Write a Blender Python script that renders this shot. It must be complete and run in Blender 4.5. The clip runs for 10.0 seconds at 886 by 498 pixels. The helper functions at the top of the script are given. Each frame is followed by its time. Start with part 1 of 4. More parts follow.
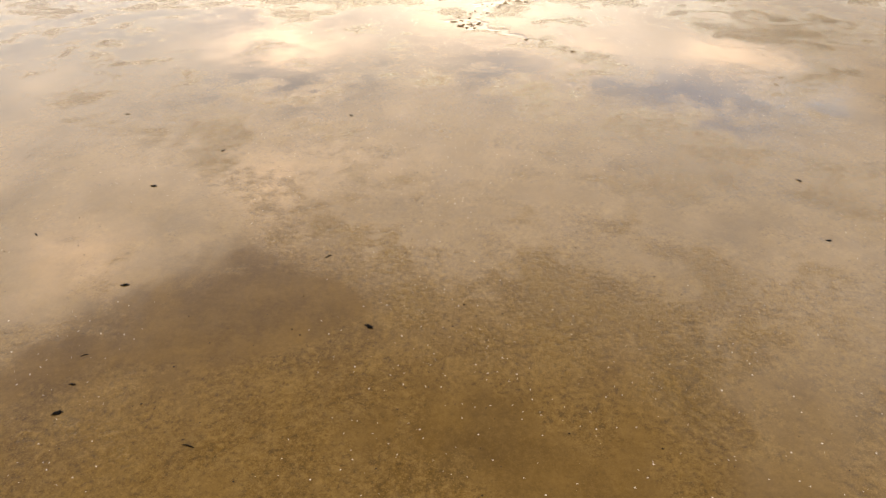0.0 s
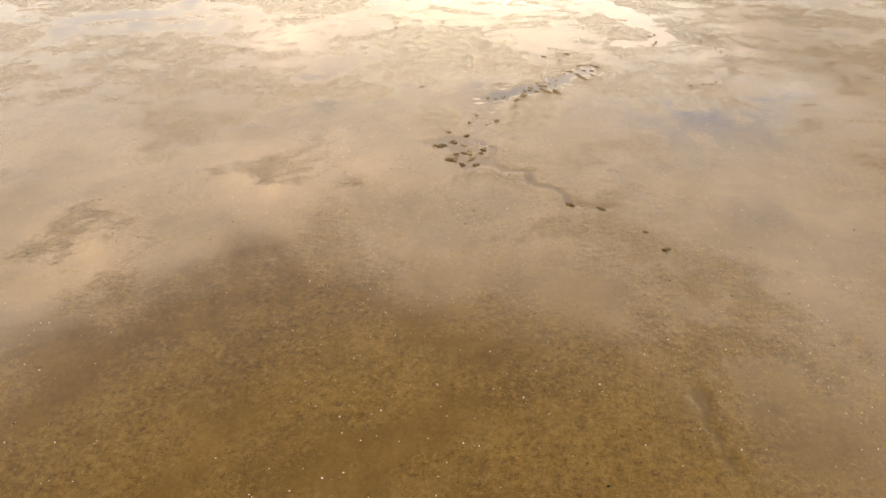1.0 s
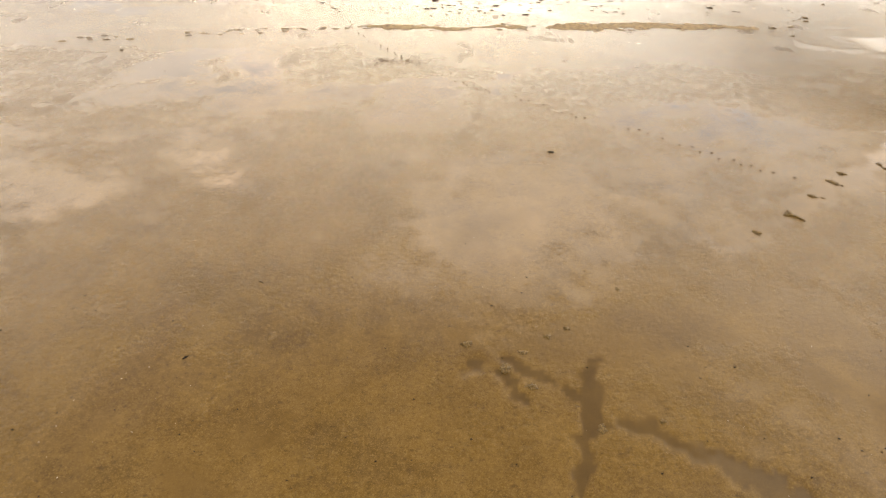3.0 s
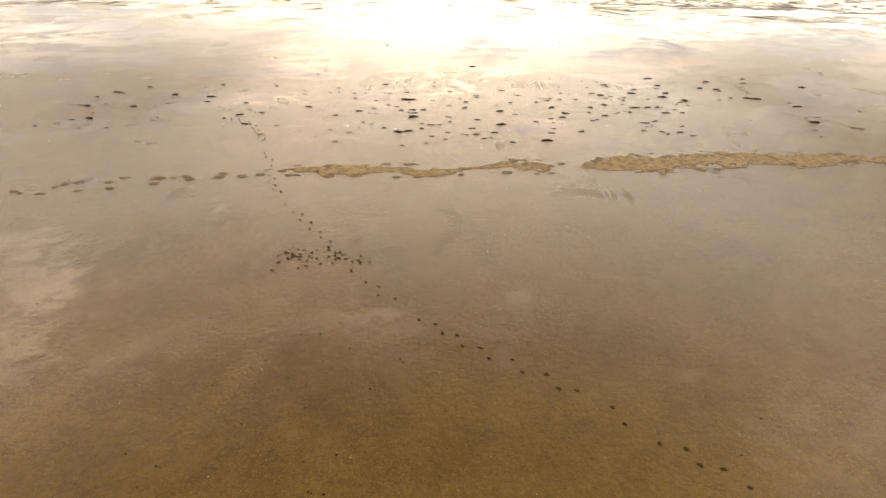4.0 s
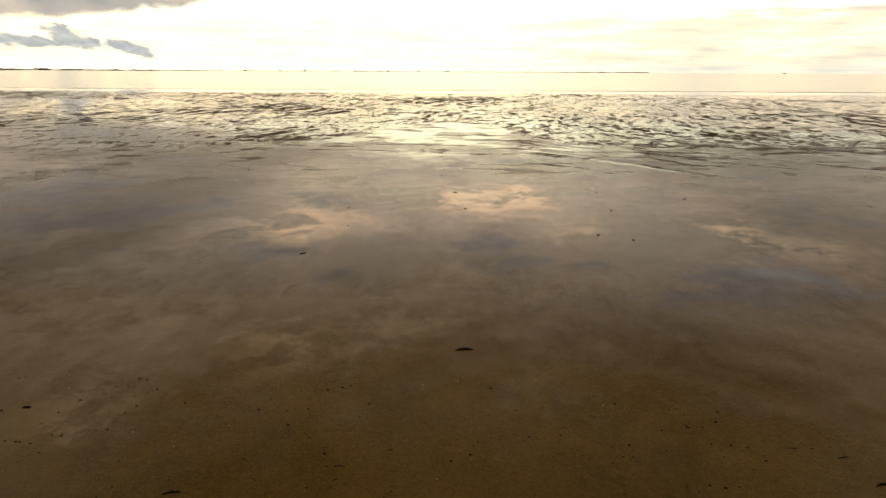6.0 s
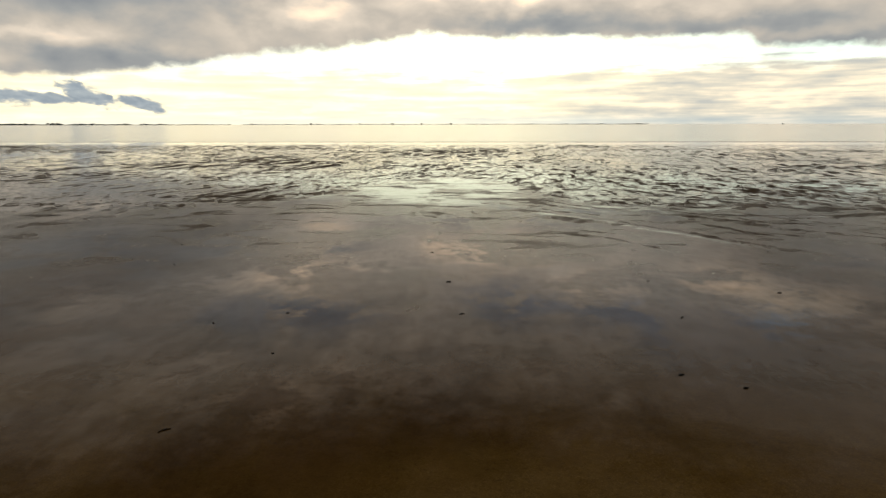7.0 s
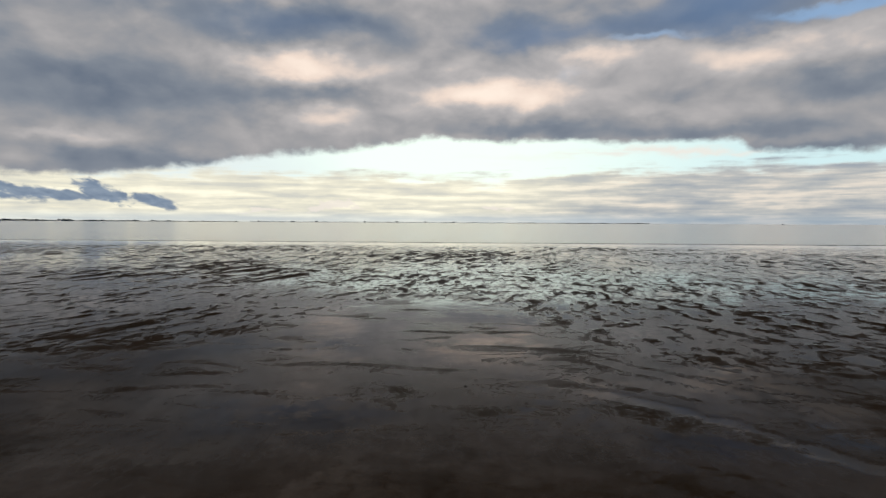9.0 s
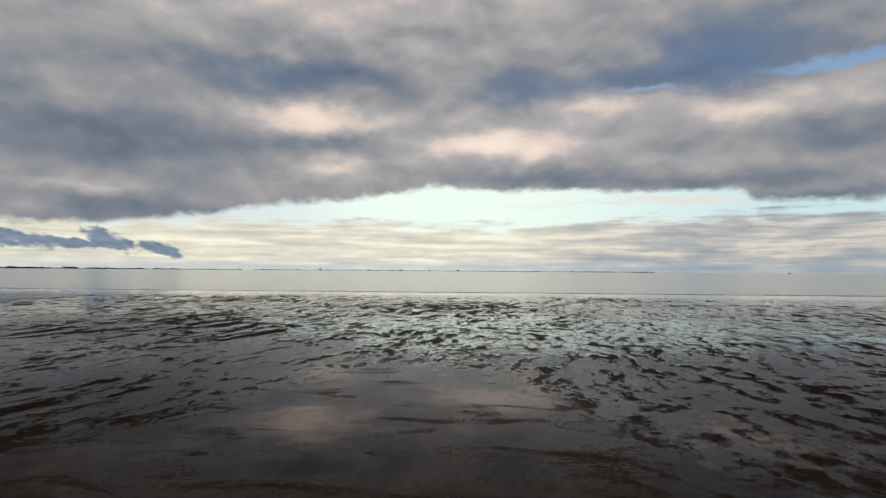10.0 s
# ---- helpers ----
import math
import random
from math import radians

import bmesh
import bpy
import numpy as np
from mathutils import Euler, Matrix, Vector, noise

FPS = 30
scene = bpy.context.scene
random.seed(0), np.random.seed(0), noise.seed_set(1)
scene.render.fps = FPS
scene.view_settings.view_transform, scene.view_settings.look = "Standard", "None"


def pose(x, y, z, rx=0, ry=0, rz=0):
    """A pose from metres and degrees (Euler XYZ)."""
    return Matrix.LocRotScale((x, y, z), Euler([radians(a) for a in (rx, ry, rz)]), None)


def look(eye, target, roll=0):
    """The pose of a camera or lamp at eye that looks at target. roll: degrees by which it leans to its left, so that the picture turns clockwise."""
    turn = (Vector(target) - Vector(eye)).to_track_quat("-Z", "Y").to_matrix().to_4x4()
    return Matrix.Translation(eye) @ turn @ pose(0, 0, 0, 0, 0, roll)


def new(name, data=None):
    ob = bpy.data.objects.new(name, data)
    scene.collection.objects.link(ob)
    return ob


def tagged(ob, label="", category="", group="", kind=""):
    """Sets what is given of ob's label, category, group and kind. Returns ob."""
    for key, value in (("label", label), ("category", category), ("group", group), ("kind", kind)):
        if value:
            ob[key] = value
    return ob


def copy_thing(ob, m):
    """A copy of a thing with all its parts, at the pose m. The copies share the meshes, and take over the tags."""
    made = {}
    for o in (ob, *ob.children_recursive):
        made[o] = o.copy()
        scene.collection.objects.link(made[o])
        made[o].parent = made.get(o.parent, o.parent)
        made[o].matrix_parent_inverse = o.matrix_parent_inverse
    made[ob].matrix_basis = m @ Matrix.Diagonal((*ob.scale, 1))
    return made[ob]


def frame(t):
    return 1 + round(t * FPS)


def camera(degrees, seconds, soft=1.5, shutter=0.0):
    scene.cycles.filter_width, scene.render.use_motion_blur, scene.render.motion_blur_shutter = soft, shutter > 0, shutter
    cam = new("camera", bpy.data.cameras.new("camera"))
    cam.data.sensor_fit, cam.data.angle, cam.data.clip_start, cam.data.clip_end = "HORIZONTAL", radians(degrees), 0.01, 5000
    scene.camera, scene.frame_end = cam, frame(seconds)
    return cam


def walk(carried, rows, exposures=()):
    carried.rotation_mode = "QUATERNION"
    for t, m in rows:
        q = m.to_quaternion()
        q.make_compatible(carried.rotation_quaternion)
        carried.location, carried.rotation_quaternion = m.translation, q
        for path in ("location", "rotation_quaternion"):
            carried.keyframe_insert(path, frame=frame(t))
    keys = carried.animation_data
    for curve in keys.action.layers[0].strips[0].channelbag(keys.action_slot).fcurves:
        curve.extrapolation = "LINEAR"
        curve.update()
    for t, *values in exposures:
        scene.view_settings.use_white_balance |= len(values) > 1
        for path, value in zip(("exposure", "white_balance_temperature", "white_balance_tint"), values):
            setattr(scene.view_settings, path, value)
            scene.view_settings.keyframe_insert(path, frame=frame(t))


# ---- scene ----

# ================= camera =================
PATH = [
    (0, (0.119, -8.852, 8.619), (0.084, -7.19, 7.507), -0.1),
    (0.5, (0.308, 0.282, 8.658), (0.278, 1.946, 7.549), 0.5),
    (1, (0.51, 9.546, 8.848), (0.48, 11.207, 7.735), 0.5),
    (1.5, (0.841, 19.036, 9.255), (0.801, 20.681, 8.118), 0.7),
    (2, (0.965, 28.75, 9.301), (0.931, 30.387, 8.152), 0.5),
    (2.5, (0.921, 38.223, 9.103), (0.915, 39.86, 7.955), 1.2),
    (3, (1.141, 47.561, 8.956), (1.156, 49.213, 7.829), 1.7),
    (3.2, (1.312, 50.977, 8.915), (1.321, 52.645, 7.812), 1.8),
    (4.3, (2.759, 67.698, 7.334), (2.723, 69.501, 6.471), 0.3),
    (4.5, (2.923, 70.471, 7.288), (2.879, 72.292, 6.463), 0.3),
    (5, (3.162, 77.32, 7.424), (3.113, 79.175, 6.678), 0.3),
    (5.5, (3.362, 84.066, 7.503), (3.309, 85.952, 6.84), 0.3),
    (6.8, (3.815, 99.103, 6.941), (3.744, 101.05, 6.49), -0.0),
    (7, (3.884, 101.277, 6.93), (3.811, 103.231, 6.512), -0.1),
    (7.5, (4.084, 106.599, 7.02), (4.008, 108.569, 6.684), 0.1),
    (8, (4.163, 111.937, 7.111), (4.088, 113.919, 6.855), 0.1),
    (8.5, (4.357, 117.18, 7.22), (4.278, 119.171, 7.045), 0.2),
    (9, (4.589, 122.147, 7.328), (4.503, 124.143, 7.235), 0.3),
    (9.5, (4.869, 126.979, 7.383), (4.777, 128.977, 7.372), 0.3),
    (10, (5.138, 131.532, 7.459), (5.037, 133.528, 7.53), 0.4),
]
EXPOSURES = [(0.0, 2.96, 7450, 13), (3.0, 3.18, 7350, 12), (4.5, 2.31, 8000, 13), (5.5, 1.58, 8500, 12), (7.0, 0.83, 6950, 6), (8.5, 0.36, 5850, 8), (10.0, 0.10, 5750, 9)]
cam = camera(74.0, 10.0)
walk(cam, [(t, look(eye, target, roll)) for t, eye, target, roll in PATH], EXPOSURES)

# ================= node helpers =================


class Nodes:
    """Short writing for node trees."""

    def __init__(self, tree):
        self.tree = tree
        tree.nodes.clear()

    def node(self, kind, **settings):
        n = self.tree.nodes.new(kind)
        if "operation" in settings:
            n.operation = settings["operation"]
        if "use_clamp" in settings:
            n.use_clamp = settings["use_clamp"]
        if "interpolation_type" in settings:
            n.interpolation_type = settings["interpolation_type"]
        if "data_type" in settings:
            n.data_type = settings["data_type"]
        if "attribute_name" in settings:
            n.attribute_name = settings["attribute_name"]
        if "sky_type" in settings:
            n.sky_type = settings["sky_type"]
        if "sun_disc" in settings:
            n.sun_disc = settings["sun_disc"]
        if "sun_elevation" in settings:
            n.sun_elevation = settings["sun_elevation"]
        if "sun_rotation" in settings:
            n.sun_rotation = settings["sun_rotation"]
        return n

    def link(self, a, b):
        if hasattr(a, "is_output"):
            self.tree.links.new(a, b)
        else:
            b.default_value = a

    def math(self, op, a, b=0.0, c=0.0, clamp=False):
        n = self.node("ShaderNodeMath", operation=op, use_clamp=clamp)
        for s, v in zip(n.inputs, (a, b, c)):
            self.link(v, s)
        return n.outputs[0]

    def vmath(self, op, a, b=(0, 0, 0)):
        n = self.node("ShaderNodeVectorMath", operation=op)
        self.link(a, n.inputs[0])
        self.link(b, n.inputs[1])
        return n.outputs[0]

    def step(self, v, lo, hi, smooth=True):
        n = self.node("ShaderNodeMapRange", interpolation_type="SMOOTHSTEP" if smooth else "LINEAR")
        self.link(v, n.inputs[0])
        n.inputs[1].default_value, n.inputs[2].default_value = lo, hi
        return n.outputs[0]

    def remap(self, v, a, b, c, d):
        n = self.node("ShaderNodeMapRange")
        self.link(v, n.inputs[0])
        for i, k in enumerate((a, b, c, d)):
            n.inputs[1 + i].default_value = k
        return n.outputs[0]

    def noise(self, vec, scale, detail=4.0, rough=0.55, warp=0.0):
        n = self.node("ShaderNodeTexNoise")
        self.link(vec, n.inputs["Vector"])
        n.inputs["Scale"].default_value = scale
        n.inputs["Detail"].default_value = detail
        n.inputs["Roughness"].default_value = rough
        n.inputs["Distortion"].default_value = warp
        return n.outputs[0]

    def xyz(self, x, y, z=0.0):
        n = self.node("ShaderNodeCombineXYZ")
        for s, v in zip(n.inputs, (x, y, z)):
            self.link(v, s)
        return n.outputs[0]

    def mix(self, f, a, b):
        n = self.node("ShaderNodeMix", data_type="RGBA")
        self.link(f, n.inputs[0])
        for v, s in ((a, n.inputs[6]), (b, n.inputs[7])):
            self.link((*v, 1) if isinstance(v, tuple) else v, s)
        return n.outputs[2]

    def ramp(self, v, stops):
        n = self.node("ShaderNodeValToRGB")
        self.link(v, n.inputs[0])
        els = n.color_ramp.elements
        for i, (p, c) in enumerate(stops):
            e = els[i] if i < 2 else els.new(p)
            e.position, e.color = p, (*c, 1) if isinstance(c, tuple) else (c, c, c, 1)
        return n.outputs[0]


# ================= world: broken evening overcast =================
# banks of cloud in the deck: bearing and height of the middle, half width and half height (degrees), weight
PALE_BANKS = [(-29, 21.8, 9, 2.4, 0.09), (-4, 24.0, 20, 3.4, 0.09), (-33, 15.2, 8, 1.5, 0.03), (-3, 17.6, 4.0, 1.3, 0.15), (-16.5, 14.0, 6.5, 1.6, 0.33),
              (2.0, 12.3, 9.0, 1.7, 0.36), (12.0, 15.1, 5.0, 0.9, 0.20), (26.5, 14.3, 7, 1.5, 0.20), (-30, 10.7, 4, 0.7, 0.09), (-13, 9.2, 5.5, 1.1, 0.19),
              (-37, 6.8, 4, 0.6, 0.13), (17, 9.9, 7, 0.8, 0.08), (-39, 28.5, 7, 3.0, 0.18), (-19, 26.3, 7, 3.2, 0.18), (14, 31, 16, 5, 0.05),
              (-2, 33, 9, 5, 0.08), (38, 30, 10, 8, 0.02)]
DARK_BANKS = [(-17, 18.0, 10, 1.7, -0.20), (6, 17.6, 14, 1.5, -0.15), (22.5, 18.8, 6, 2.8, -0.21), (31, 19.0, 6, 2.4, -0.10), (-35, 17.5, 9, 3.0, -0.06), (-34, 11.0, 12, 2.8, -0.20),
              (-15, 11.4, 8, 0.9, -0.15), (-30, 5.0, 12, 1.2, -0.12), (6, 9.0, 10, 0.8, -0.13), (21, 8.0, 8, 0.8, -0.14), (31, 11.0, 4.5, 1.7, -0.16),
              (-20, 21.0, 8, 1.0, -0.07), (28, 6.0, 6, 0.6, -0.12)]
# lower edge of the deck and the edge of the open sky overhead: bearing, height (degrees)
DECK_FOOT = [(-60, 3.0), (-40, 3.5), (-31, 4.1), (-24, 5.0), (-15, 6.4), (-6, 7.5), (-3, 7.95), (-1, 7.6), (9, 7.7), (14, 7.1), (23.5, 7.1), (25.5, 6.1), (32, 5.8), (60, 5.0)]
DECK_HEAD = [(-60, 36), (-48, 34), (-30, 33), (-20, 31.3), (-14, 34.5), (-7, 38.5), (2, 40), (21, 41), (33, 44.5), (42, 60)]


def build_sky():
    world = bpy.data.worlds.new("sky")
    scene.world = world
    world.use_nodes = True
    k = Nodes(world.node_tree)
    way = k.node("ShaderNodeTexCoord").outputs["Generated"]
    sep = k.node("ShaderNodeSeparateXYZ")
    k.link(way, sep.inputs[0])
    x, y, z = sep.outputs
    el = k.math("MULTIPLY", k.math("ARCSINE", z), 57.2958)          # degrees up
    az = k.math("MULTIPLY", k.math("ARCTAN2", x, y), 57.2958)       # degrees, right of ahead

    def at(a, e, seed):
        return k.xyz(k.math("MULTIPLY", az, a), k.math("MULTIPLY", el, e), seed)

    def less_half(v, gain):
        return k.math("MULTIPLY", k.math("SUBTRACT", v, 0.5), gain)

    def line(points, low, high, top):
        """Height in degrees over the bearing, by a curve."""
        n = k.node("ShaderNodeFloatCurve")
        curve = n.mapping.curves[0]
        pts = [((a - low) / (high - low), e / top) for a, e in points]
        curve.points[0].location, curve.points[1].location = pts[0], pts[-1]
        for p in pts[1:-1]:
            curve.points.new(*p)
        n.mapping.update()
        k.link(k.remap(az, low, high, 0.0, 1.0), n.inputs[1])
        return k.math("MULTIPLY", n.outputs[0], top)

    wide_a = less_half(k.noise(at(0.09, 0.20, 5.0), 1.0, 3.0, 0.55), 1.0)
    wide_e = less_half(k.noise(at(0.09, 0.20, 9.3), 1.0, 4.0, 0.60), 1.0)
    curl_a = less_half(k.noise(at(0.30, 0.55, 2.4), 1.0, 4.0, 0.55), 1.0)
    curl_e = less_half(k.noise(at(0.30, 0.55, 7.7), 1.0, 4.0, 0.60), 1.0)
    az_w = k.math("ADD", az, k.math("ADD", k.math("MULTIPLY", wide_a, 10.0), k.math("MULTIPLY", curl_a, 3.5)))
    el_w = k.math("ADD", el, k.math("ADD", k.math("MULTIPLY", wide_e, 2.6), k.math("MULTIPLY", curl_e, 1.7)))

    def bank(a, e, half_a, half_e, amount):
        u = k.math("DIVIDE", k.math("SUBTRACT", az_w, a), half_a)
        v = k.math("DIVIDE", k.math("SUBTRACT", el_w, e), half_e)
        r = k.math("ADD", k.math("MULTIPLY", u, u), k.math("MULTIPLY", v, v))
        return k.math("MULTIPLY", k.math("POWER", 2.718, k.math("MULTIPLY", r, -1.1)), amount)

    # folds of the deck, lit from above and beyond: thickness here less thickness a little higher
    fold = k.noise(at(0.15, 0.25, 1.1), 1.0, 5.0, 0.44, 0.25)
    over = k.noise(k.vmath("ADD", at(0.15, 0.25, 1.1), (0.05, 0.26, 0.0)), 1.0, 5.0, 0.44, 0.25)
    relief = k.math("SUBTRACT", fold, over)
    billow = k.noise(at(0.36, 0.52, 4.6), 1.0, 5.0, 0.48, 0.3)
    body = k.math("ADD", less_half(fold, 0.20), k.math("ADD", k.math("MULTIPLY", relief, 0.36), less_half(billow, 0.10)))
    body = k.math("ADD", body, 0.472)
    for shape in PALE_BANKS + DARK_BANKS:
        body = k.math("ADD", body, bank(*shape))
    head = k.math("SUBTRACT", k.math("ADD", el, k.math("ADD", k.math("MULTIPLY", wide_e, 4.0), k.math("MULTIPLY", curl_e, 2.5))), line(DECK_HEAD, -60, 60, 60.0))
    body = k.math("ADD", body, k.math("MULTIPLY", k.math("MULTIPLY", k.step(head, -8.0, -0.5), k.step(head, 0.8, -0.8)), 0.05))
    deck = k.ramp(body, [(0.20, (0.120, 0.138, 0.168)), (0.36, (0.208, 0.214, 0.225)), (0.47, (0.320, 0.292, 0.270)),
                         (0.58, (0.45, 0.395, 0.350)), (0.72, (0.79, 0.605, 0.465)), (0.86, (0.93, 0.73, 0.56))])
    blue = k.math("ADD", bank(23, 18.5, 7, 3.0, 0.70), k.math("ADD", bank(8, 17.2, 10, 1.4, 0.5), bank(-17, 17.8, 8, 1.4, 0.3)))
    deck = k.mix(k.math("MULTIPLY", k.step(body, 0.55, 0.36), blue, clamp=True), deck, (0.125, 0.180, 0.275))

    # under the deck: a clear gap, thin streaks, small heaps and haze
    streak = k.math("ADD", k.math("MULTIPLY", k.noise(at(0.085, 0.95, 1.3), 1.5, 5.0, 0.55, 0.15), 0.75), k.math("MULTIPLY", k.noise(at(0.35, 1.1, 6.1), 1.0, 4.0, 0.55), 0.25))
    cream = k.ramp(streak, [(0.37, (0.60, 0.55, 0.44)), (0.50, (0.78, 0.69, 0.50)), (0.60, (0.98, 0.86, 0.61))])
    grey = k.ramp(streak, [(0.37, (0.33, 0.335, 0.332)), (0.49, (0.48, 0.445, 0.385)), (0.60, (0.74, 0.62, 0.48))])
    low = k.mix(k.step(k.math("ADD", az_w, k.math("MULTIPLY", el, -2.0)), -8.0, 16.0), cream, grey)
    gap = k.mix(k.step(k.math("ABSOLUTE", k.math("ADD", az, 3.0)), 5.0, 34.0), (0.88, 0.92, 0.74), (0.61, 0.73, 0.67))
    gap = k.mix(k.step(az_w, -9.0, -25.0), gap, (0.74, 0.75, 0.66))
    roof = k.math("ADD", k.math("MULTIPLY", k.step(az, 4.0, 20.0), 0.5), 4.4)
    below = k.mix(k.step(k.math("SUBTRACT", k.math("ADD", el_w, less_half(streak, 6.0)), roof), 0.5, -0.7), gap, low)
    below = k.mix(k.math("MULTIPLY", bank(18, 6.25, 11, 0.30, 0.85), k.step(streak, 0.36, 0.52)), below, (0.80, 0.69, 0.56))
    heaps = k.math("ADD", bank(-13, 1.25, 5.5, 0.42, 1.0), k.math("ADD", bank(-21, 1.15, 2.2, 0.25, 0.8), bank(1.5, 1.5, 2.2, 0.35, 0.7)))
    heaps = k.step(k.math("ADD", heaps, less_half(k.noise(at(0.9, 1.8, 3.3), 1.0, 4.0, 0.6), 1.3)), 0.45, 0.75)
    below = k.mix(k.math("MULTIPLY", heaps, 0.75), below, (0.80, 0.68, 0.55))
    below = k.mix(k.math("MULTIPLY", k.step(el, 1.1, 0.15), 0.55), below, k.mix(k.step(az, 8.0, 24.0), (0.50, 0.53, 0.52), (0.26, 0.32, 0.365)))
    # small dark clouds under the deck, leaning over in the wind
    tatter = less_half(k.noise(k.xyz(k.math("ADD", k.math("MULTIPLY", az, 0.85), k.math("MULTIPLY", el, 0.8)), k.math("MULTIPLY", el, 1.7), 2.0), 1.0, 6.0, 0.60, 0.4), 1.0)
    scud = None
    for a, e, half_a, half_e, lean in ((-42.0, 2.55, 6.0, 0.75, 0.10), (-36.6, 2.15, 3.6, 0.50, 0.09), (-32.5, 2.35, 2.2, 0.80, 0.33), (-28.4, 1.65, 1.9, 0.58, 0.22)):
        u = k.math("SUBTRACT", k.math("ADD", az, k.math("MULTIPLY", curl_a, 1.2)), a)
        v = k.math("DIVIDE", k.math("ADD", k.math("SUBTRACT", el, e), k.math("MULTIPLY", u, lean)), half_e)
        u = k.math("DIVIDE", u, half_a)
        r = k.math("SUBTRACT", 1.0, k.math("ADD", k.math("MULTIPLY", u, u), k.math("MULTIPLY", v, v)))
        scud = r if scud is None else k.math("MAXIMUM", scud, r)
    scud = k.step(k.math("ADD", scud, k.math("MULTIPLY", tatter, 3.4)), -0.35, 0.55)
    below = k.mix(k.math("MULTIPLY", scud, 0.95), below, k.mix(k.step(tatter, -0.15, 0.25), (0.215, 0.255, 0.305), (0.135, 0.175, 0.232)))

    ragged = k.math("ADD", k.math("MULTIPLY", wide_e, 0.9), k.math("ADD", k.math("MULTIPLY", curl_e, 0.9), less_half(k.noise(at(0.8, 1.1, 8.8), 1.0, 4.0, 0.6), 0.8)))
    up = k.math("ADD", k.math("SUBTRACT", el, line(DECK_FOOT, -60, 60, 10.0)), ragged)
    sky = k.mix(k.step(up, -0.25, 0.50), below, deck)
    # clear sky, where the deck is torn open
    nish = k.node("ShaderNodeTexSky", sky_type="NISHITA", sun_disc=False, sun_elevation=radians(11), sun_rotation=radians(0))
    clear = k.vmath("SCALE", nish.outputs[0])
    clear.node.inputs["Scale"].default_value = 0.075
    tear = k.math("ADD", bank(32, 17.0, 7, 0.6, 0.9), k.math("ADD", bank(17, 16.3, 4, 0.45, 0.6), bank(8.5, 13.6, 2.5, 0.8, 0.35)))
    sky = k.mix(k.math("MULTIPLY", k.step(tear, 0.15, 0.9), 0.8), sky, k.mix(0.75, clear, (0.22, 0.36, 0.55)))
    sky = k.mix(k.math("MULTIPLY", k.step(head, -0.9, 0.9), 0.92), sky, k.mix(0.85, clear, (0.045, 0.052, 0.085)))
    bg = k.node("ShaderNodeBackground")
    k.link(sky, bg.inputs[0])
    bg.inputs[1].default_value = 1.0
    k.link(bg.outputs[0], k.node("ShaderNodeOutputWorld").inputs[0])


build_sky()

# the low sun behind the clouds: no more than a broad, weak glow
sun = new("sun", bpy.data.lights.new("sun", "SUN"))
sun.data.energy, sun.data.angle, sun.data.color = 0.1, radians(120), (1.0, 0.93, 0.82)
sun.matrix_world = look((0, 60, 40), (0, 0, 0))

# ================= materials =================


def material(name):
    m = bpy.data.materials.new(name)
    m.use_nodes = True
    k = Nodes(m.node_tree)
    b = k.node("ShaderNodeBsdfPrincipled")
    k.link(b.outputs[0], k.node("ShaderNodeOutputMaterial").inputs[0])
    return m, k, b


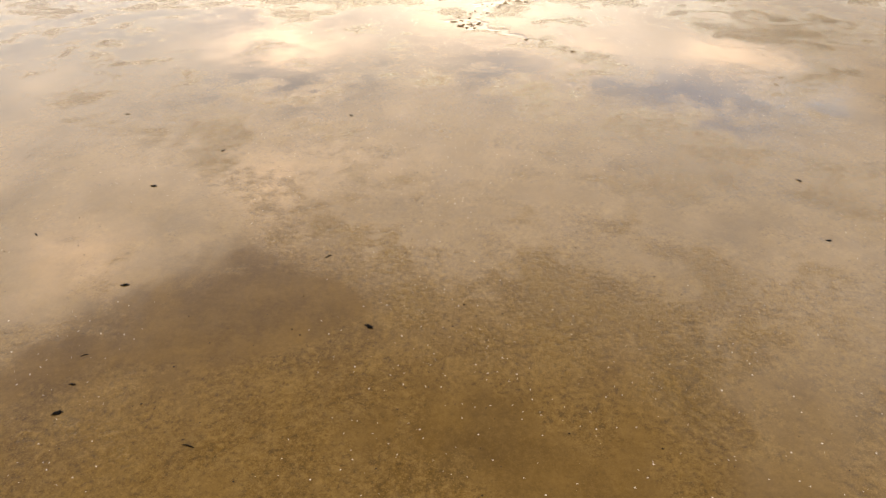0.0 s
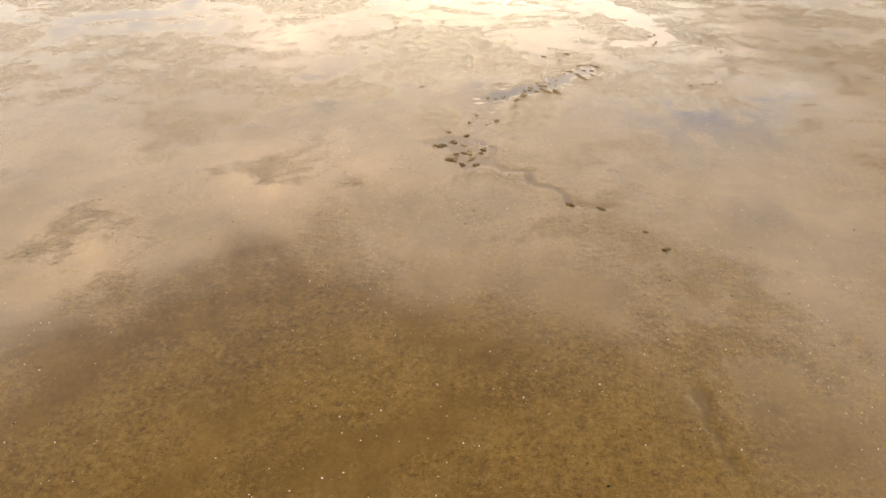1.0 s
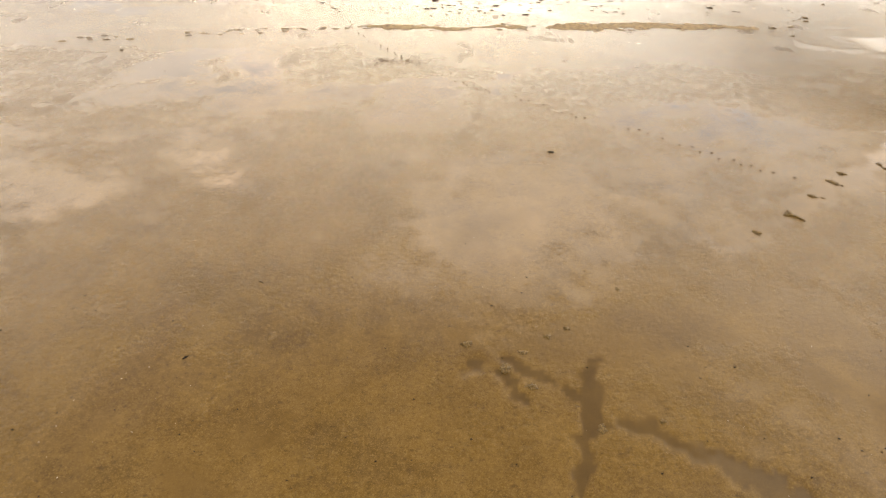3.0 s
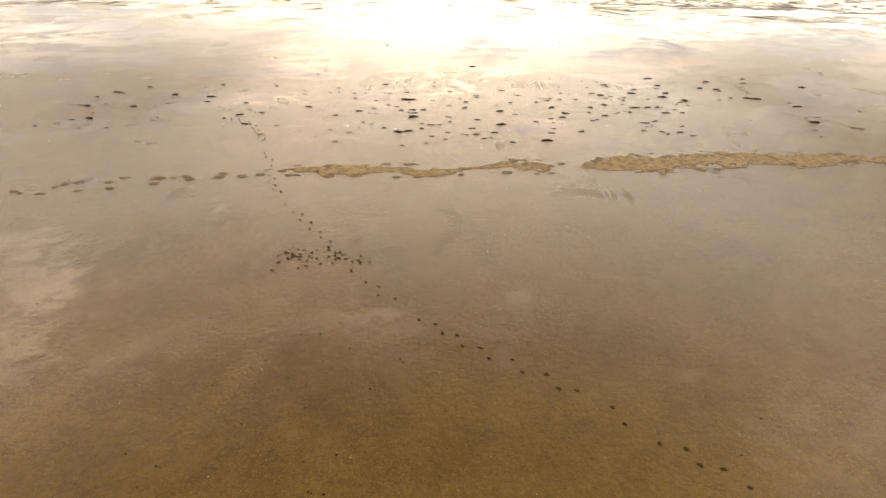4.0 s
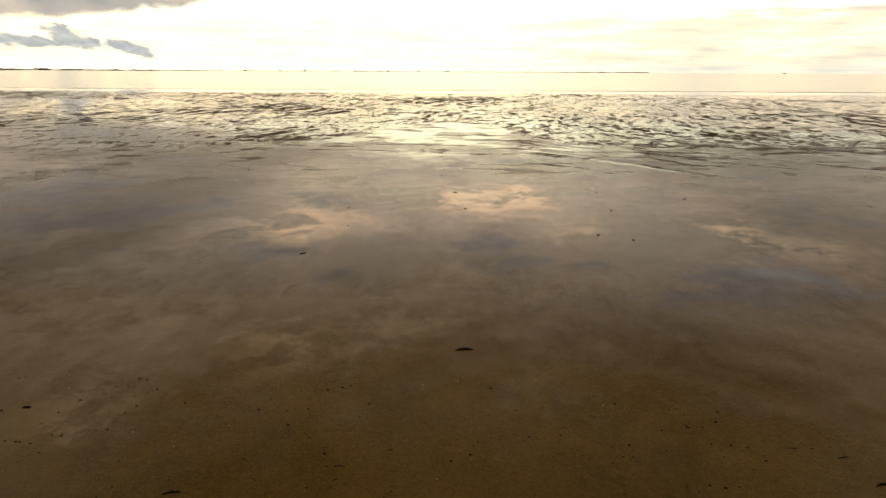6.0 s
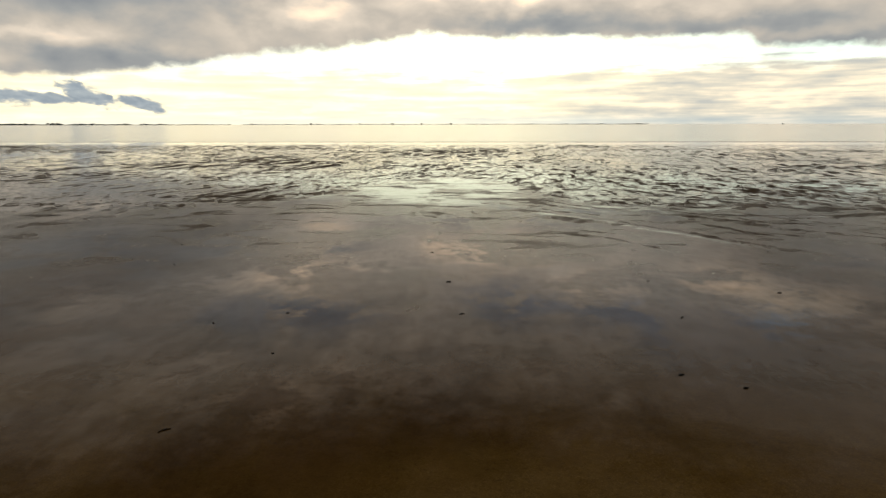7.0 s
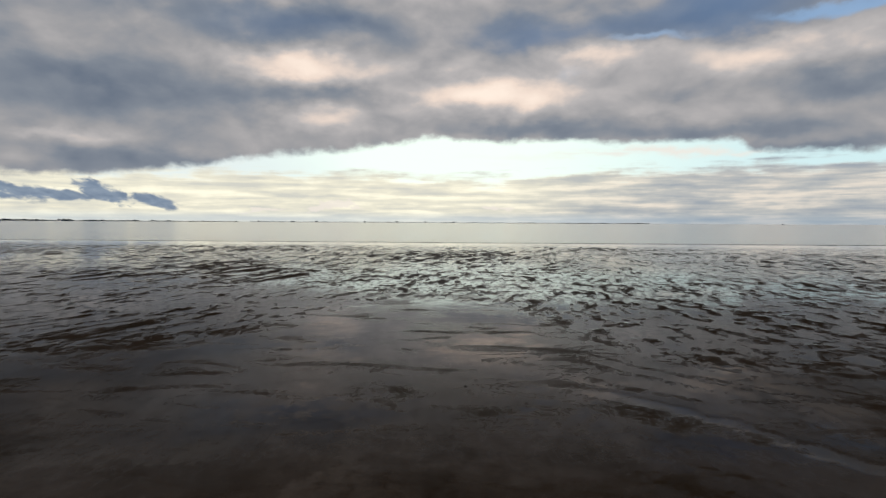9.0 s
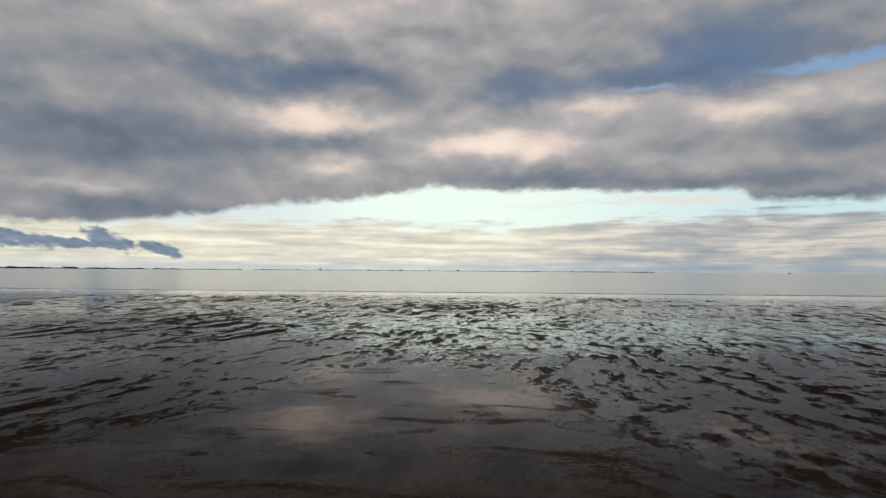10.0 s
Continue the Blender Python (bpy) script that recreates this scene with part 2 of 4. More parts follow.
def wet_sand():
    m, k, b = material("wet_sand")
    at = k.node("ShaderNodeNewGeometry").outputs["Position"]
    sep = k.node("ShaderNodeSeparateXYZ")
    k.link(at, sep.inputs[0])
    x, y = sep.outputs[0], sep.outputs[1]
    pool = k.node("ShaderNodeAttribute", attribute_name="pool").outputs["Fac"]
    ridge_up = k.node("ShaderNodeAttribute", attribute_name="ridge").outputs["Fac"]
    outer = k.node("ShaderNodeAttribute", attribute_name="outer").outputs["Fac"]
    pit = k.node("ShaderNodeAttribute", attribute_name="pit").outputs["Fac"]
    facing = k.node("ShaderNodeLayerWeight").outputs["Facing"]

    def less_half(v, gain):
        return k.math("MULTIPLY", k.math("SUBTRACT", v, 0.5), gain)

    def stretched(a, b_):
        """The place, drawn out along x and y."""
        return k.vmath("MULTIPLY", at, (a, b_, 1.0))

    broad = k.noise(at, 0.11, 4.0, 0.6, 0.5)
    mid = k.noise(at, 0.7, 5.0, 0.62, 0.3)
    lumps = k.noise(at, 6.5, 5.0, 0.62, 0.2)
    fine = k.noise(at, 17.0, 4.0, 0.7)
    speck = k.noise(at, 4.5, 7.0, 0.78)
    clump = k.noise(at, 1.6, 8.0, 0.74, 0.1)
    patch = k.noise(at, 0.32, 5.0, 0.62, 0.6)
    mottle = k.noise(at, 13.0, 4.0, 0.7, 0.2)
    grain = k.noise(at, 42.0, 2.0, 0.6)
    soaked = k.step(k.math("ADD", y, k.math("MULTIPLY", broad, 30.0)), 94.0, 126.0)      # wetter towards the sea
    # the sand's colour grows darker towards the sea
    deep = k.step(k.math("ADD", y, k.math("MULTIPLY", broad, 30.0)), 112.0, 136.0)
    shelf = k.math("ADD", y, k.math("MULTIPLY", broad, 16.0))                            # a drier shelf along the tide line, also darker in colour
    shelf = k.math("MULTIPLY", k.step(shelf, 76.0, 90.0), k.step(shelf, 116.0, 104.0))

    # water lying on the sand: smooth where it is deep enough, broken by clumps where it runs out
    lie = k.math("ADD", k.math("MULTIPLY", k.noise(at, 0.13, 6.0, 0.60, 0.5), 0.65), k.math("MULTIPLY", k.noise(at, 0.45, 6.0, 0.64, 0.6), 0.35))
    lie = k.math("ADD", lie, k.math("MULTIPLY", k.step(k.math("ADD", y, k.math("MULTIPLY", patch, 14.0)), 44.0, 36.0), 0.07))
    lie = k.math("SUBTRACT", lie, k.math("MULTIPLY", shelf, 0.05))
    lie = k.math("ADD", lie, k.math("MULTIPLY", soaked, 0.045))
    deeper = k.math("MAXIMUM", k.step(k.math("ADD", lie, less_half(speck, 0.10)), 0.565, 0.62), pool)
    flood = k.step(k.math("ADD", lie, k.math("ADD", less_half(speck, 0.20), less_half(clump, 0.16))), 0.485, 0.575)
    flood = k.math("MAXIMUM", flood, pool)
    proud = k.step(k.math("ADD", k.math("MULTIPLY", clump, 0.5), k.math("MULTIPLY", speck, 0.5)), 0.46, 0.62)      # clumps that stand out of the film
    damp = k.math("SUBTRACT", 1.0, k.math("MULTIPLY", k.math("SUBTRACT", 1.0, flood), k.remap(proud, 0, 1, 0.60, 0.95)), clamp=True)
    damp = k.math("MAXIMUM", damp, k.math("MAXIMUM", k.math("MULTIPLY", soaked, 0.55), k.math("MULTIPLY", shelf, 0.48)))

    # drained ridges of the outer flat
    grit = k.math("ADD", k.math("MULTIPLY", clump, 0.30), k.math("ADD", k.math("MULTIPLY", k.noise(at, 0.55, 5.0, 0.6, 0.8), 0.30), k.math("MULTIPLY", speck, 0.40)))
    ridge = k.math("MULTIPLY", k.step(k.math("ADD", ridge_up, less_half(grit, 3.0)), 0.25, 0.80), k.step(ridge_up, 0.0, 0.25))
    out = k.math("MULTIPLY", k.math("POWER", k.math("MAXIMUM", k.math("SUBTRACT", y, 148.0), 1.0), 0.75), 0.65)
    rows = k.xyz(k.math("MULTIPLY", x, 0.45), k.math("ADD", out, k.math("MULTIPLY", k.math("ABSOLUTE", k.math("SUBTRACT", x, 3.0)), 0.08)), 0.0)
    cell = k.math("ADD", k.noise(rows, 2.2, 4.0, 0.55, 0.5), k.math("ADD", less_half(patch, 0.22), less_half(speck, 0.08)))
    cell = k.math("MULTIPLY", k.step(cell, 0.535, 0.575), k.step(k.math("ADD", outer, less_half(patch, 1.2)), 0.05, 0.55))
    small = k.math("ADD", k.noise(rows, 5.0, 3.0, 0.55, 0.4), less_half(patch, 0.16))
    small = k.math("MULTIPLY", k.step(small, 0.535, 0.57), k.step(outer, 0.15, 0.7))
    slack = k.noise(stretched(0.17, 0.42), 1.0, 5.0, 0.6, 0.9)
    slack = k.step(k.math("ADD", slack, less_half(speck, 0.75)), 0.53, 0.66)
    slack = k.math("MULTIPLY", slack, k.math("MULTIPLY", k.step(y, 120.0, 150.0), 0.55))
    ridge = k.math("MAXIMUM", k.math("MAXIMUM", ridge, k.math("MULTIPLY", cell, 0.7)), k.math("MAXIMUM", slack, k.math("MULTIPLY", small, 0.9)))

    # colour
    rugged = k.remap(k.step(k.math("ADD", y, k.math("MULTIPLY", patch, 14.0)), 44.0, 32.0), 0, 1, 0.45, 1.0)      # coarser shelly sand at first
    col = k.mix(k.step(mid, 0.3, 0.7), (0.0747, 0.0423, 0.007), (0.105, 0.0629, 0.0136))
    col = k.mix(k.math("MULTIPLY", k.step(patch, 0.50, 0.66), 0.36), col, (0.0372, 0.0208, 0.00414))
    rough_col = k.mix(k.math("MULTIPLY", k.step(lumps, 0.50, 0.66), k.math("MULTIPLY", rugged, 0.60)), col, (0.14, 0.0869, 0.0225))
    rough_col = k.mix(k.math("MULTIPLY", k.step(lumps, 0.47, 0.32), k.math("MULTIPLY", rugged, 0.55)), rough_col, (0.0334, 0.0204, 0.00526))
    rough_col = k.mix(k.math("MULTIPLY", k.step(mottle, 0.45, 0.30), k.math("MULTIPLY", rugged, 0.65)), rough_col, (0.0316, 0.0186, 0.00452))
    rough_col = k.mix(k.math("MULTIPLY", k.step(mottle, 0.53, 0.66), k.math("MULTIPLY", rugged, 0.50)), rough_col, (0.131, 0.0832, 0.0225))
    fleck = k.noise(stretched(4.5, 10.0), 1.0, 4.0, 0.62)
    rough_col = k.mix(k.math("MULTIPLY", k.step(fleck, 0.42, 0.30), 0.60), rough_col, (0.0294, 0.0167, 0.00403))
    rough_col = k.mix(k.math("MULTIPLY", k.step(fleck, 0.58, 0.72), 0.35), rough_col, (0.142, 0.0925, 0.0269))
    rough_col = k.mix(k.math("MULTIPLY", k.step(fine, 0.62, 0.78), 0.5), rough_col, (0.195, 0.138, 0.0497))
    rough_col = k.mix(k.math("MULTIPLY", proud, k.math("MULTIPLY", rugged, 0.42)), rough_col, (0.14, 0.0925, 0.0287))
    rough_col = k.mix(k.math("MULTIPLY", k.step(grain, 0.54, 0.68), 0.44), rough_col, (0.186, 0.124, 0.0392))
    rough_col = k.mix(k.math("MULTIPLY", k.step(grain, 0.44, 0.30), 0.52), rough_col, (0.0278, 0.0166, 0.00375))
    col = k.mix(k.remap(deeper, 0, 1, 1.0, 0.35), col, rough_col)
    silt = k.mix(k.step(mid, 0.35, 0.65), (0.030, 0.0178, 0.0046), (0.046, 0.0280, 0.0072))
    col = k.mix(k.math("MULTIPLY", k.math("MULTIPLY", pool, pit), 0.55), col, silt)
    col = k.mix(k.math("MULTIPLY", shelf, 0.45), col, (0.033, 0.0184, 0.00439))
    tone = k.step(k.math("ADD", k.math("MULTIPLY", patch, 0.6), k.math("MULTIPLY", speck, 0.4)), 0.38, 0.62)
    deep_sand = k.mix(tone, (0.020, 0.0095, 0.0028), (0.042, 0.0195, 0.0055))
    mud = k.mix(tone, (0.016, 0.0092, 0.0052), (0.034, 0.0195, 0.0105))                  # grey-brown of the outer flat, darkened in colour to imitate lens falloff
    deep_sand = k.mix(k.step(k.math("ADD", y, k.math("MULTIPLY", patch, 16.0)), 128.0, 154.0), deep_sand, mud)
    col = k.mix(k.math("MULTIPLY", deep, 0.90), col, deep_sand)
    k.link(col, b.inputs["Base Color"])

    # gloss
    wet = k.math("MAXIMUM", k.math("SUBTRACT", damp, ridge, clamp=True), pool)
    rough = k.math("SUBTRACT", k.remap(wet, 0, 1, 0.40, 0.055), k.math("MULTIPLY", k.math("MULTIPLY", wet, soaked), 0.02))
    rough = k.math("ADD", k.math("MAXIMUM", rough, 0.025), k.math("MULTIPLY", ridge, 0.25))
    k.link(rough, b.inputs["Roughness"])
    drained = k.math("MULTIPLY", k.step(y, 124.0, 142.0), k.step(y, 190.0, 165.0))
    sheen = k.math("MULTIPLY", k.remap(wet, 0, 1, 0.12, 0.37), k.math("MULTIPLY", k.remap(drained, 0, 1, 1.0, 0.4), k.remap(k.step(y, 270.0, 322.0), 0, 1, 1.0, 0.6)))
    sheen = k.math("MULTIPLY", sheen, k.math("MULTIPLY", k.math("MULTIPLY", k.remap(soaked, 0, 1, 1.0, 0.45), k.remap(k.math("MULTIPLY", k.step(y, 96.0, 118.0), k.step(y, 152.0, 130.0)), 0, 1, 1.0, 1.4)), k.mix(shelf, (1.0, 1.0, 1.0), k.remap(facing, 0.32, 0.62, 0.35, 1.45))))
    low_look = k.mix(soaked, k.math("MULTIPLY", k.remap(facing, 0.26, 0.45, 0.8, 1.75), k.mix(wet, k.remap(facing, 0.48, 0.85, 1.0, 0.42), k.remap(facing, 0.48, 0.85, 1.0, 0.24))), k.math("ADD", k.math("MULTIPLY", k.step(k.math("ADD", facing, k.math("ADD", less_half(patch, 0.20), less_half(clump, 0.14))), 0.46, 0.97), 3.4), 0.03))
    strip = k.step(k.math("ABSOLUTE", k.math("ADD", x, k.math("ADD", k.math("MULTIPLY", broad, 8.0), -7.5))), 5.0, 17.0)    # gloss cut towards the sides, to imitate a lens's dark corners
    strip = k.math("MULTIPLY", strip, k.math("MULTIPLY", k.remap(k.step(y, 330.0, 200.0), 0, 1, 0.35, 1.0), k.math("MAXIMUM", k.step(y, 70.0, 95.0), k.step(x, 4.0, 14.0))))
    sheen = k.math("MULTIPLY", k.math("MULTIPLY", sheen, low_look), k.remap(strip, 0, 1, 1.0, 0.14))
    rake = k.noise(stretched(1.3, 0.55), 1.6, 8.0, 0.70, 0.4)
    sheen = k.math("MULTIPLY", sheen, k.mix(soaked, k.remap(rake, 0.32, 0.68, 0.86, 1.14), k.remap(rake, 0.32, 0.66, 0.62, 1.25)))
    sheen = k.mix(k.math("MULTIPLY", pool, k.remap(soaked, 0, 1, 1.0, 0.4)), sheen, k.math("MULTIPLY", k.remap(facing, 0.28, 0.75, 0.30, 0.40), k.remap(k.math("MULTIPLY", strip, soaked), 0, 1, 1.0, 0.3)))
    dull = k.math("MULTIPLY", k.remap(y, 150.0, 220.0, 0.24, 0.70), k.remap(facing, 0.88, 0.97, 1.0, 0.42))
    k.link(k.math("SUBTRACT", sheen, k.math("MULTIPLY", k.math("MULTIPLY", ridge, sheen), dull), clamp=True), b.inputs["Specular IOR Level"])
    b.inputs["IOR"].default_value = 1.36
    bump = k.node("ShaderNodeBump")
    bump.inputs["Distance"].default_value = 0.03
    calm = k.math("ADD", k.remap(wet, 0, 1, 0.50, 0.06), k.math("MULTIPLY", deeper, -0.04))
    k.link(k.math("MULTIPLY", calm, k.remap(soaked, 0, 1, 1.0, 0.30), clamp=True), bump.inputs["Strength"])
    k.link(k.math("ADD", k.math("MULTIPLY", fine, 0.8), k.math("MULTIPLY", lumps, 1.5)), bump.inputs["Height"])
    k.link(bump.outputs[0], b.inputs["Normal"])
    return m


def sea_water():
    m, k, b = material("sea_water")
    at = k.node("ShaderNodeNewGeometry").outputs["Position"]
    sep = k.node("ShaderNodeSeparateXYZ")
    k.link(at, sep.inputs[0])
    swell = k.noise(k.xyz(k.math("MULTIPLY", sep.outputs[0], 0.03), k.math("MULTIPLY", sep.outputs[1], 0.22), 0), 1.0, 4.0, 0.6)
    b.inputs["Base Color"].default_value = (0.045, 0.05, 0.05, 1)
    b.inputs["Roughness"].default_value = 0.12
    b.inputs["IOR"].default_value = 1.33
    bump = k.node("ShaderNodeBump")
    bump.inputs["Distance"].default_value = 0.3
    bump.inputs["Strength"].default_value = 0.45
    k.link(swell, bump.inputs["Height"])
    k.link(bump.outputs[0], b.inputs["Normal"])
    return m


def grainy(name, dark, light, scale, rough=0.6, bump_height=0.02, spec=0.4):
    """A rough natural stuff in two tones, with relief."""
    m, k, b = material(name)
    at = k.node("ShaderNodeTexCoord").outputs["Object"]
    shift = k.math("MULTIPLY", k.node("ShaderNodeObjectInfo").outputs["Random"], 40.0)
    at = k.vmath("ADD", at, k.xyz(shift, shift, shift))
    n1, n2 = k.noise(at, scale, 5.0, 0.65), k.noise(at, scale * 5, 3.0, 0.6)
    v = k.math("ADD", k.math("MULTIPLY", n1, 0.7), k.math("MULTIPLY", n2, 0.3))
    k.link(k.mix(k.step(v, 0.35, 0.65), dark, light), b.inputs["Base Color"])
    k.link(k.remap(n2, 0.3, 0.7, rough - 0.15, rough + 0.15), b.inputs["Roughness"])
    b.inputs["Specular IOR Level"].default_value = spec
    bump = k.node("ShaderNodeBump")
    bump.inputs["Distance"].default_value = bump_height
    bump.inputs["Strength"].default_value = 0.8
    k.link(v, bump.inputs["Height"])
    k.link(bump.outputs[0], b.inputs["Normal"])
    return m


def foam_crust():
    m, k, b = material("foam_crust")
    at = k.node("ShaderNodeNewGeometry").outputs["Position"]
    n1, n2 = k.noise(at, 2.2, 4.0, 0.6), k.noise(at, 22.0, 3.0, 0.6)
    hollow = k.node("ShaderNodeAttribute", attribute_name="hollow").outputs["Fac"]
    pale = k.mix(k.step(n1, 0.3, 0.7), (0.140, 0.098, 0.038), (0.230, 0.168, 0.078))
    pale = k.mix(k.math("MULTIPLY", k.step(n2, 0.5, 0.75), 0.4), pale, (0.235, 0.172, 0.078))
    rim = k.node("ShaderNodeAttribute", attribute_name="rim").outputs["Fac"]
    pale = k.mix(k.math("MULTIPLY", k.math("MULTIPLY", rim, k.remap(n2, 0.35, 0.65, 0.2, 1.0)), 0.75), pale, (0.255, 0.190, 0.090))
    body = k.node("ShaderNodeAttribute", attribute_name="body").outputs["Fac"]
    body = k.step(k.math("ADD", body, k.math("ADD", k.math("MULTIPLY", k.math("SUBTRACT", n2, 0.5), 1.6), k.math("MULTIPLY", k.math("SUBTRACT", n1, 0.5), 1.2))), 0.20, 1.0)
    pale = k.mix(body, (0.062, 0.037, 0.011), pale)
    hollow = k.step(k.math("ADD", hollow, k.math("MULTIPLY", k.math("SUBTRACT", n2, 0.5), 1.1)), 0.05, 1.15)
    k.link(k.mix(k.math("MULTIPLY", hollow, 0.9), pale, k.mix(n1, (0.048, 0.029, 0.007), (0.082, 0.051, 0.013))), b.inputs["Base Color"])
    k.link(k.remap(hollow, 0, 1, 0.65, 0.5), b.inputs["Roughness"])
    b.inputs["Specular IOR Level"].default_value = 0.14
    bump = k.node("ShaderNodeBump")
    bump.inputs["Distance"].default_value = 0.012
    bump.inputs["Strength"].default_value = 0.6
    k.link(n2, bump.inputs["Height"])
    k.link(bump.outputs[0], b.inputs["Normal"])
    return m


SAND, SEA, FOAM = wet_sand(), sea_water(), foam_crust()
MUD = grainy("dug_mud", (0.022, 0.014, 0.005), (0.165, 0.108, 0.032), 11.0, 0.6, 0.03, 0.2)
MUD_BAR = grainy("smooth_mud", (0.074, 0.044, 0.0098), (0.128, 0.079, 0.021), 16.0, 0.5, 0.008, 0.2)
PRINT = grainy("trodden_mud", (0.024, 0.0145, 0.005), (0.068, 0.042, 0.014), 14.0, 0.55, 0.015, 0.12)
WEED = grainy("black_weed", (0.002, 0.002, 0.002), (0.008, 0.007, 0.006), 20.0, 0.8, 0.02, 0.04)
SHELL = grainy("broken_shell", (0.30, 0.26, 0.19), (0.60, 0.56, 0.47), 30.0, 0.4, 0.003)
IRON = grainy("rusted_iron", (0.012, 0.010, 0.009), (0.045, 0.025, 0.015), 30.0, 0.6, 0.004)
LAND = grainy("far_land", (0.020, 0.028, 0.030), (0.045, 0.05, 0.045), 0.02, 0.9, 0.5, 0.1)
FAR_LAND = grainy("hazy_far_land", (0.13, 0.16, 0.19), (0.19, 0.21, 0.23), 0.02, 0.9, 0.5, 0.1)
WHITE = grainy("white_paint", (0.6, 0.6, 0.58), (0.8, 0.8, 0.78), 0.3, 0.5, 0.01)
HULL = grainy("grey_hull_paint", (0.17, 0.19, 0.21), (0.24, 0.26, 0.28), 0.3, 0.5, 0.01)

# ================= ground =================


def lattice(ix, iy, seed):
    h = (ix.astype(np.int64) * 374761393 + iy.astype(np.int64) * 668265263 + seed * 974634777) & 0xFFFFFFFF
    h = ((h ^ (h >> 13)) * 1274126177) & 0xFFFFFFFF
    return ((h ^ (h >> 16)) & 0xFFFF) / 65535.0


def smooth_noise(x, y, seed=0):
    ix, iy = np.floor(x), np.floor(y)
    fx, fy = x - ix, y - iy
    fx, fy = fx * fx * fx * (fx * (6 * fx - 15) + 10), fy * fy * fy * (fy * (6 * fy - 15) + 10)
    a, b = lattice(ix, iy, seed), lattice(ix + 1, iy, seed)
    c, d = lattice(ix, iy + 1, seed), lattice(ix + 1, iy + 1, seed)
    return (a + (b - a) * fx) * (1 - fy) + (c + (d - c) * fx) * fy


def cloudy(x, y, octaves, seed=0):
    total, gain, norm = 0.0, 1.0, 0.0
    for i in range(octaves):
        total = total + gain * smooth_noise(x * 2 ** i, y * 2 ** i, seed + i)
        norm, gain = norm + gain, gain * 0.5
    return total / norm


def soft(v, lo, hi):
    t = np.clip((v - lo) / (hi - lo + 1e-9), 0, 1)
    return t * t * (3 - 2 * t)


def to_line(x, y, line, reach=4.0):
    """Distance to a line of points on the ground (far: 99)."""
    p = np.array(line, dtype=float)
    best = np.full(x.shape, 99.0)
    near = (x > p[:, 0].min() - reach) & (x < p[:, 0].max() + reach) & (y > p[:, 1].min() - reach) & (y < p[:, 1].max() + reach)
    xs, ys = x[near], y[near]
    d = np.full(xs.shape, 99.0)
    for (ax, ay), (bx, by) in zip(p, p[1:]):
        ux, uy = bx - ax, by - ay
        t = np.clip(((xs - ax) * ux + (ys - ay) * uy) / (ux * ux + uy * uy + 1e-9), 0, 1)
        d = np.minimum(d, np.hypot(xs - ax - t * ux, ys - ay - t * uy))
    best[near] = d
    return best


# standing water: the middle line of each pool, its half width and depth
RUNNEL = [(1.6, 29.8), (2.0, 29.2), (1.8, 28.5), (1.9, 28.0), (2.2, 27.6), (3.1, 27.6), (3.0, 26.9), (3.2, 26.6), (3.9, 26.3), (4.1, 25.9), (4.1, 25.5), (4.8, 25.1), (5.6, 25.2)]
CHANNEL = [(9.2, 61.4), (10.1, 61.9), (11.9, 63.0), (14.1, 65.0), (16.7, 66.6), (18.5, 68.5), (21.4, 71.7), (24.0, 73.6), (26.5, 77.0), (27.5, 84.0)]
POOLS = [
    ([(0.1, 29.6), (0.6, 29.9), (0.9, 28.5), (1.3, 28.2)], 0.50, 0.07),
    (RUNNEL, 0.14, 0.06),
    ([(1.3, 30.3), (1.6, 32.2), (2.3, 34.2)], 0.30, 0.036),
    ([(1.9, 34.7), (3.4, 35.7), (4.6, 36.2), (5.3, 37.3), (6.5, 38.2), (7.2, 39.1)], 0.50, 0.06),
    ([(10.2, 44.1), (11.6, 44.3), (12.9, 45.5), (12.5, 49.0)], 0.75, 0.043),
    ([(4.9, 57.0), (6.6, 58.2), (8.8, 58.6), (10.4, 56.4), (11.4, 53.6), (12.4, 50.0)], 1.8, 0.0385),
    (CHANNEL, 0.56, 0.040),
    ([(1.95, 56.4), (2.4, 56.2)], 0.26, 0.046),
    ([(2.65, 55.9), (2.95, 55.4)], 0.22, 0.044),
    ([(2.6, 56.5), (3.3, 56.1), (3.95, 55.6)], 0.15, 0.042),
    ([(4.45, 56.6), (4.15, 55.3), (3.95, 54.5), (3.65, 53.4)], 0.20, 0.045),
    ([(4.2, 54.9), (5.2, 54.8), (6.2, 54.2), (7.4, 53.3)], 0.28, 0.040),
    ([(6.3, 27.9), (6.45, 26.9), (6.65, 25.9), (6.7, 25.3)], 0.22, 0.032),
    ([(5.4, 17.8), (5.4, 17.0), (5.45, 16.2)], 0.22, 0.036),
    ([(20.5, 84.6), (22.6, 82.2), (26.0, 80.5)], 0.62, 0.036),
]
RILL = [(6.5, 149.6), (9.6, 148.1), (11.8, 146.1), (14.1, 143.9), (15.5, 141.9), (17.4, 139.5), (18.7, 137.7), (20.6, 135.0)]      # a thin rill over the outer flat


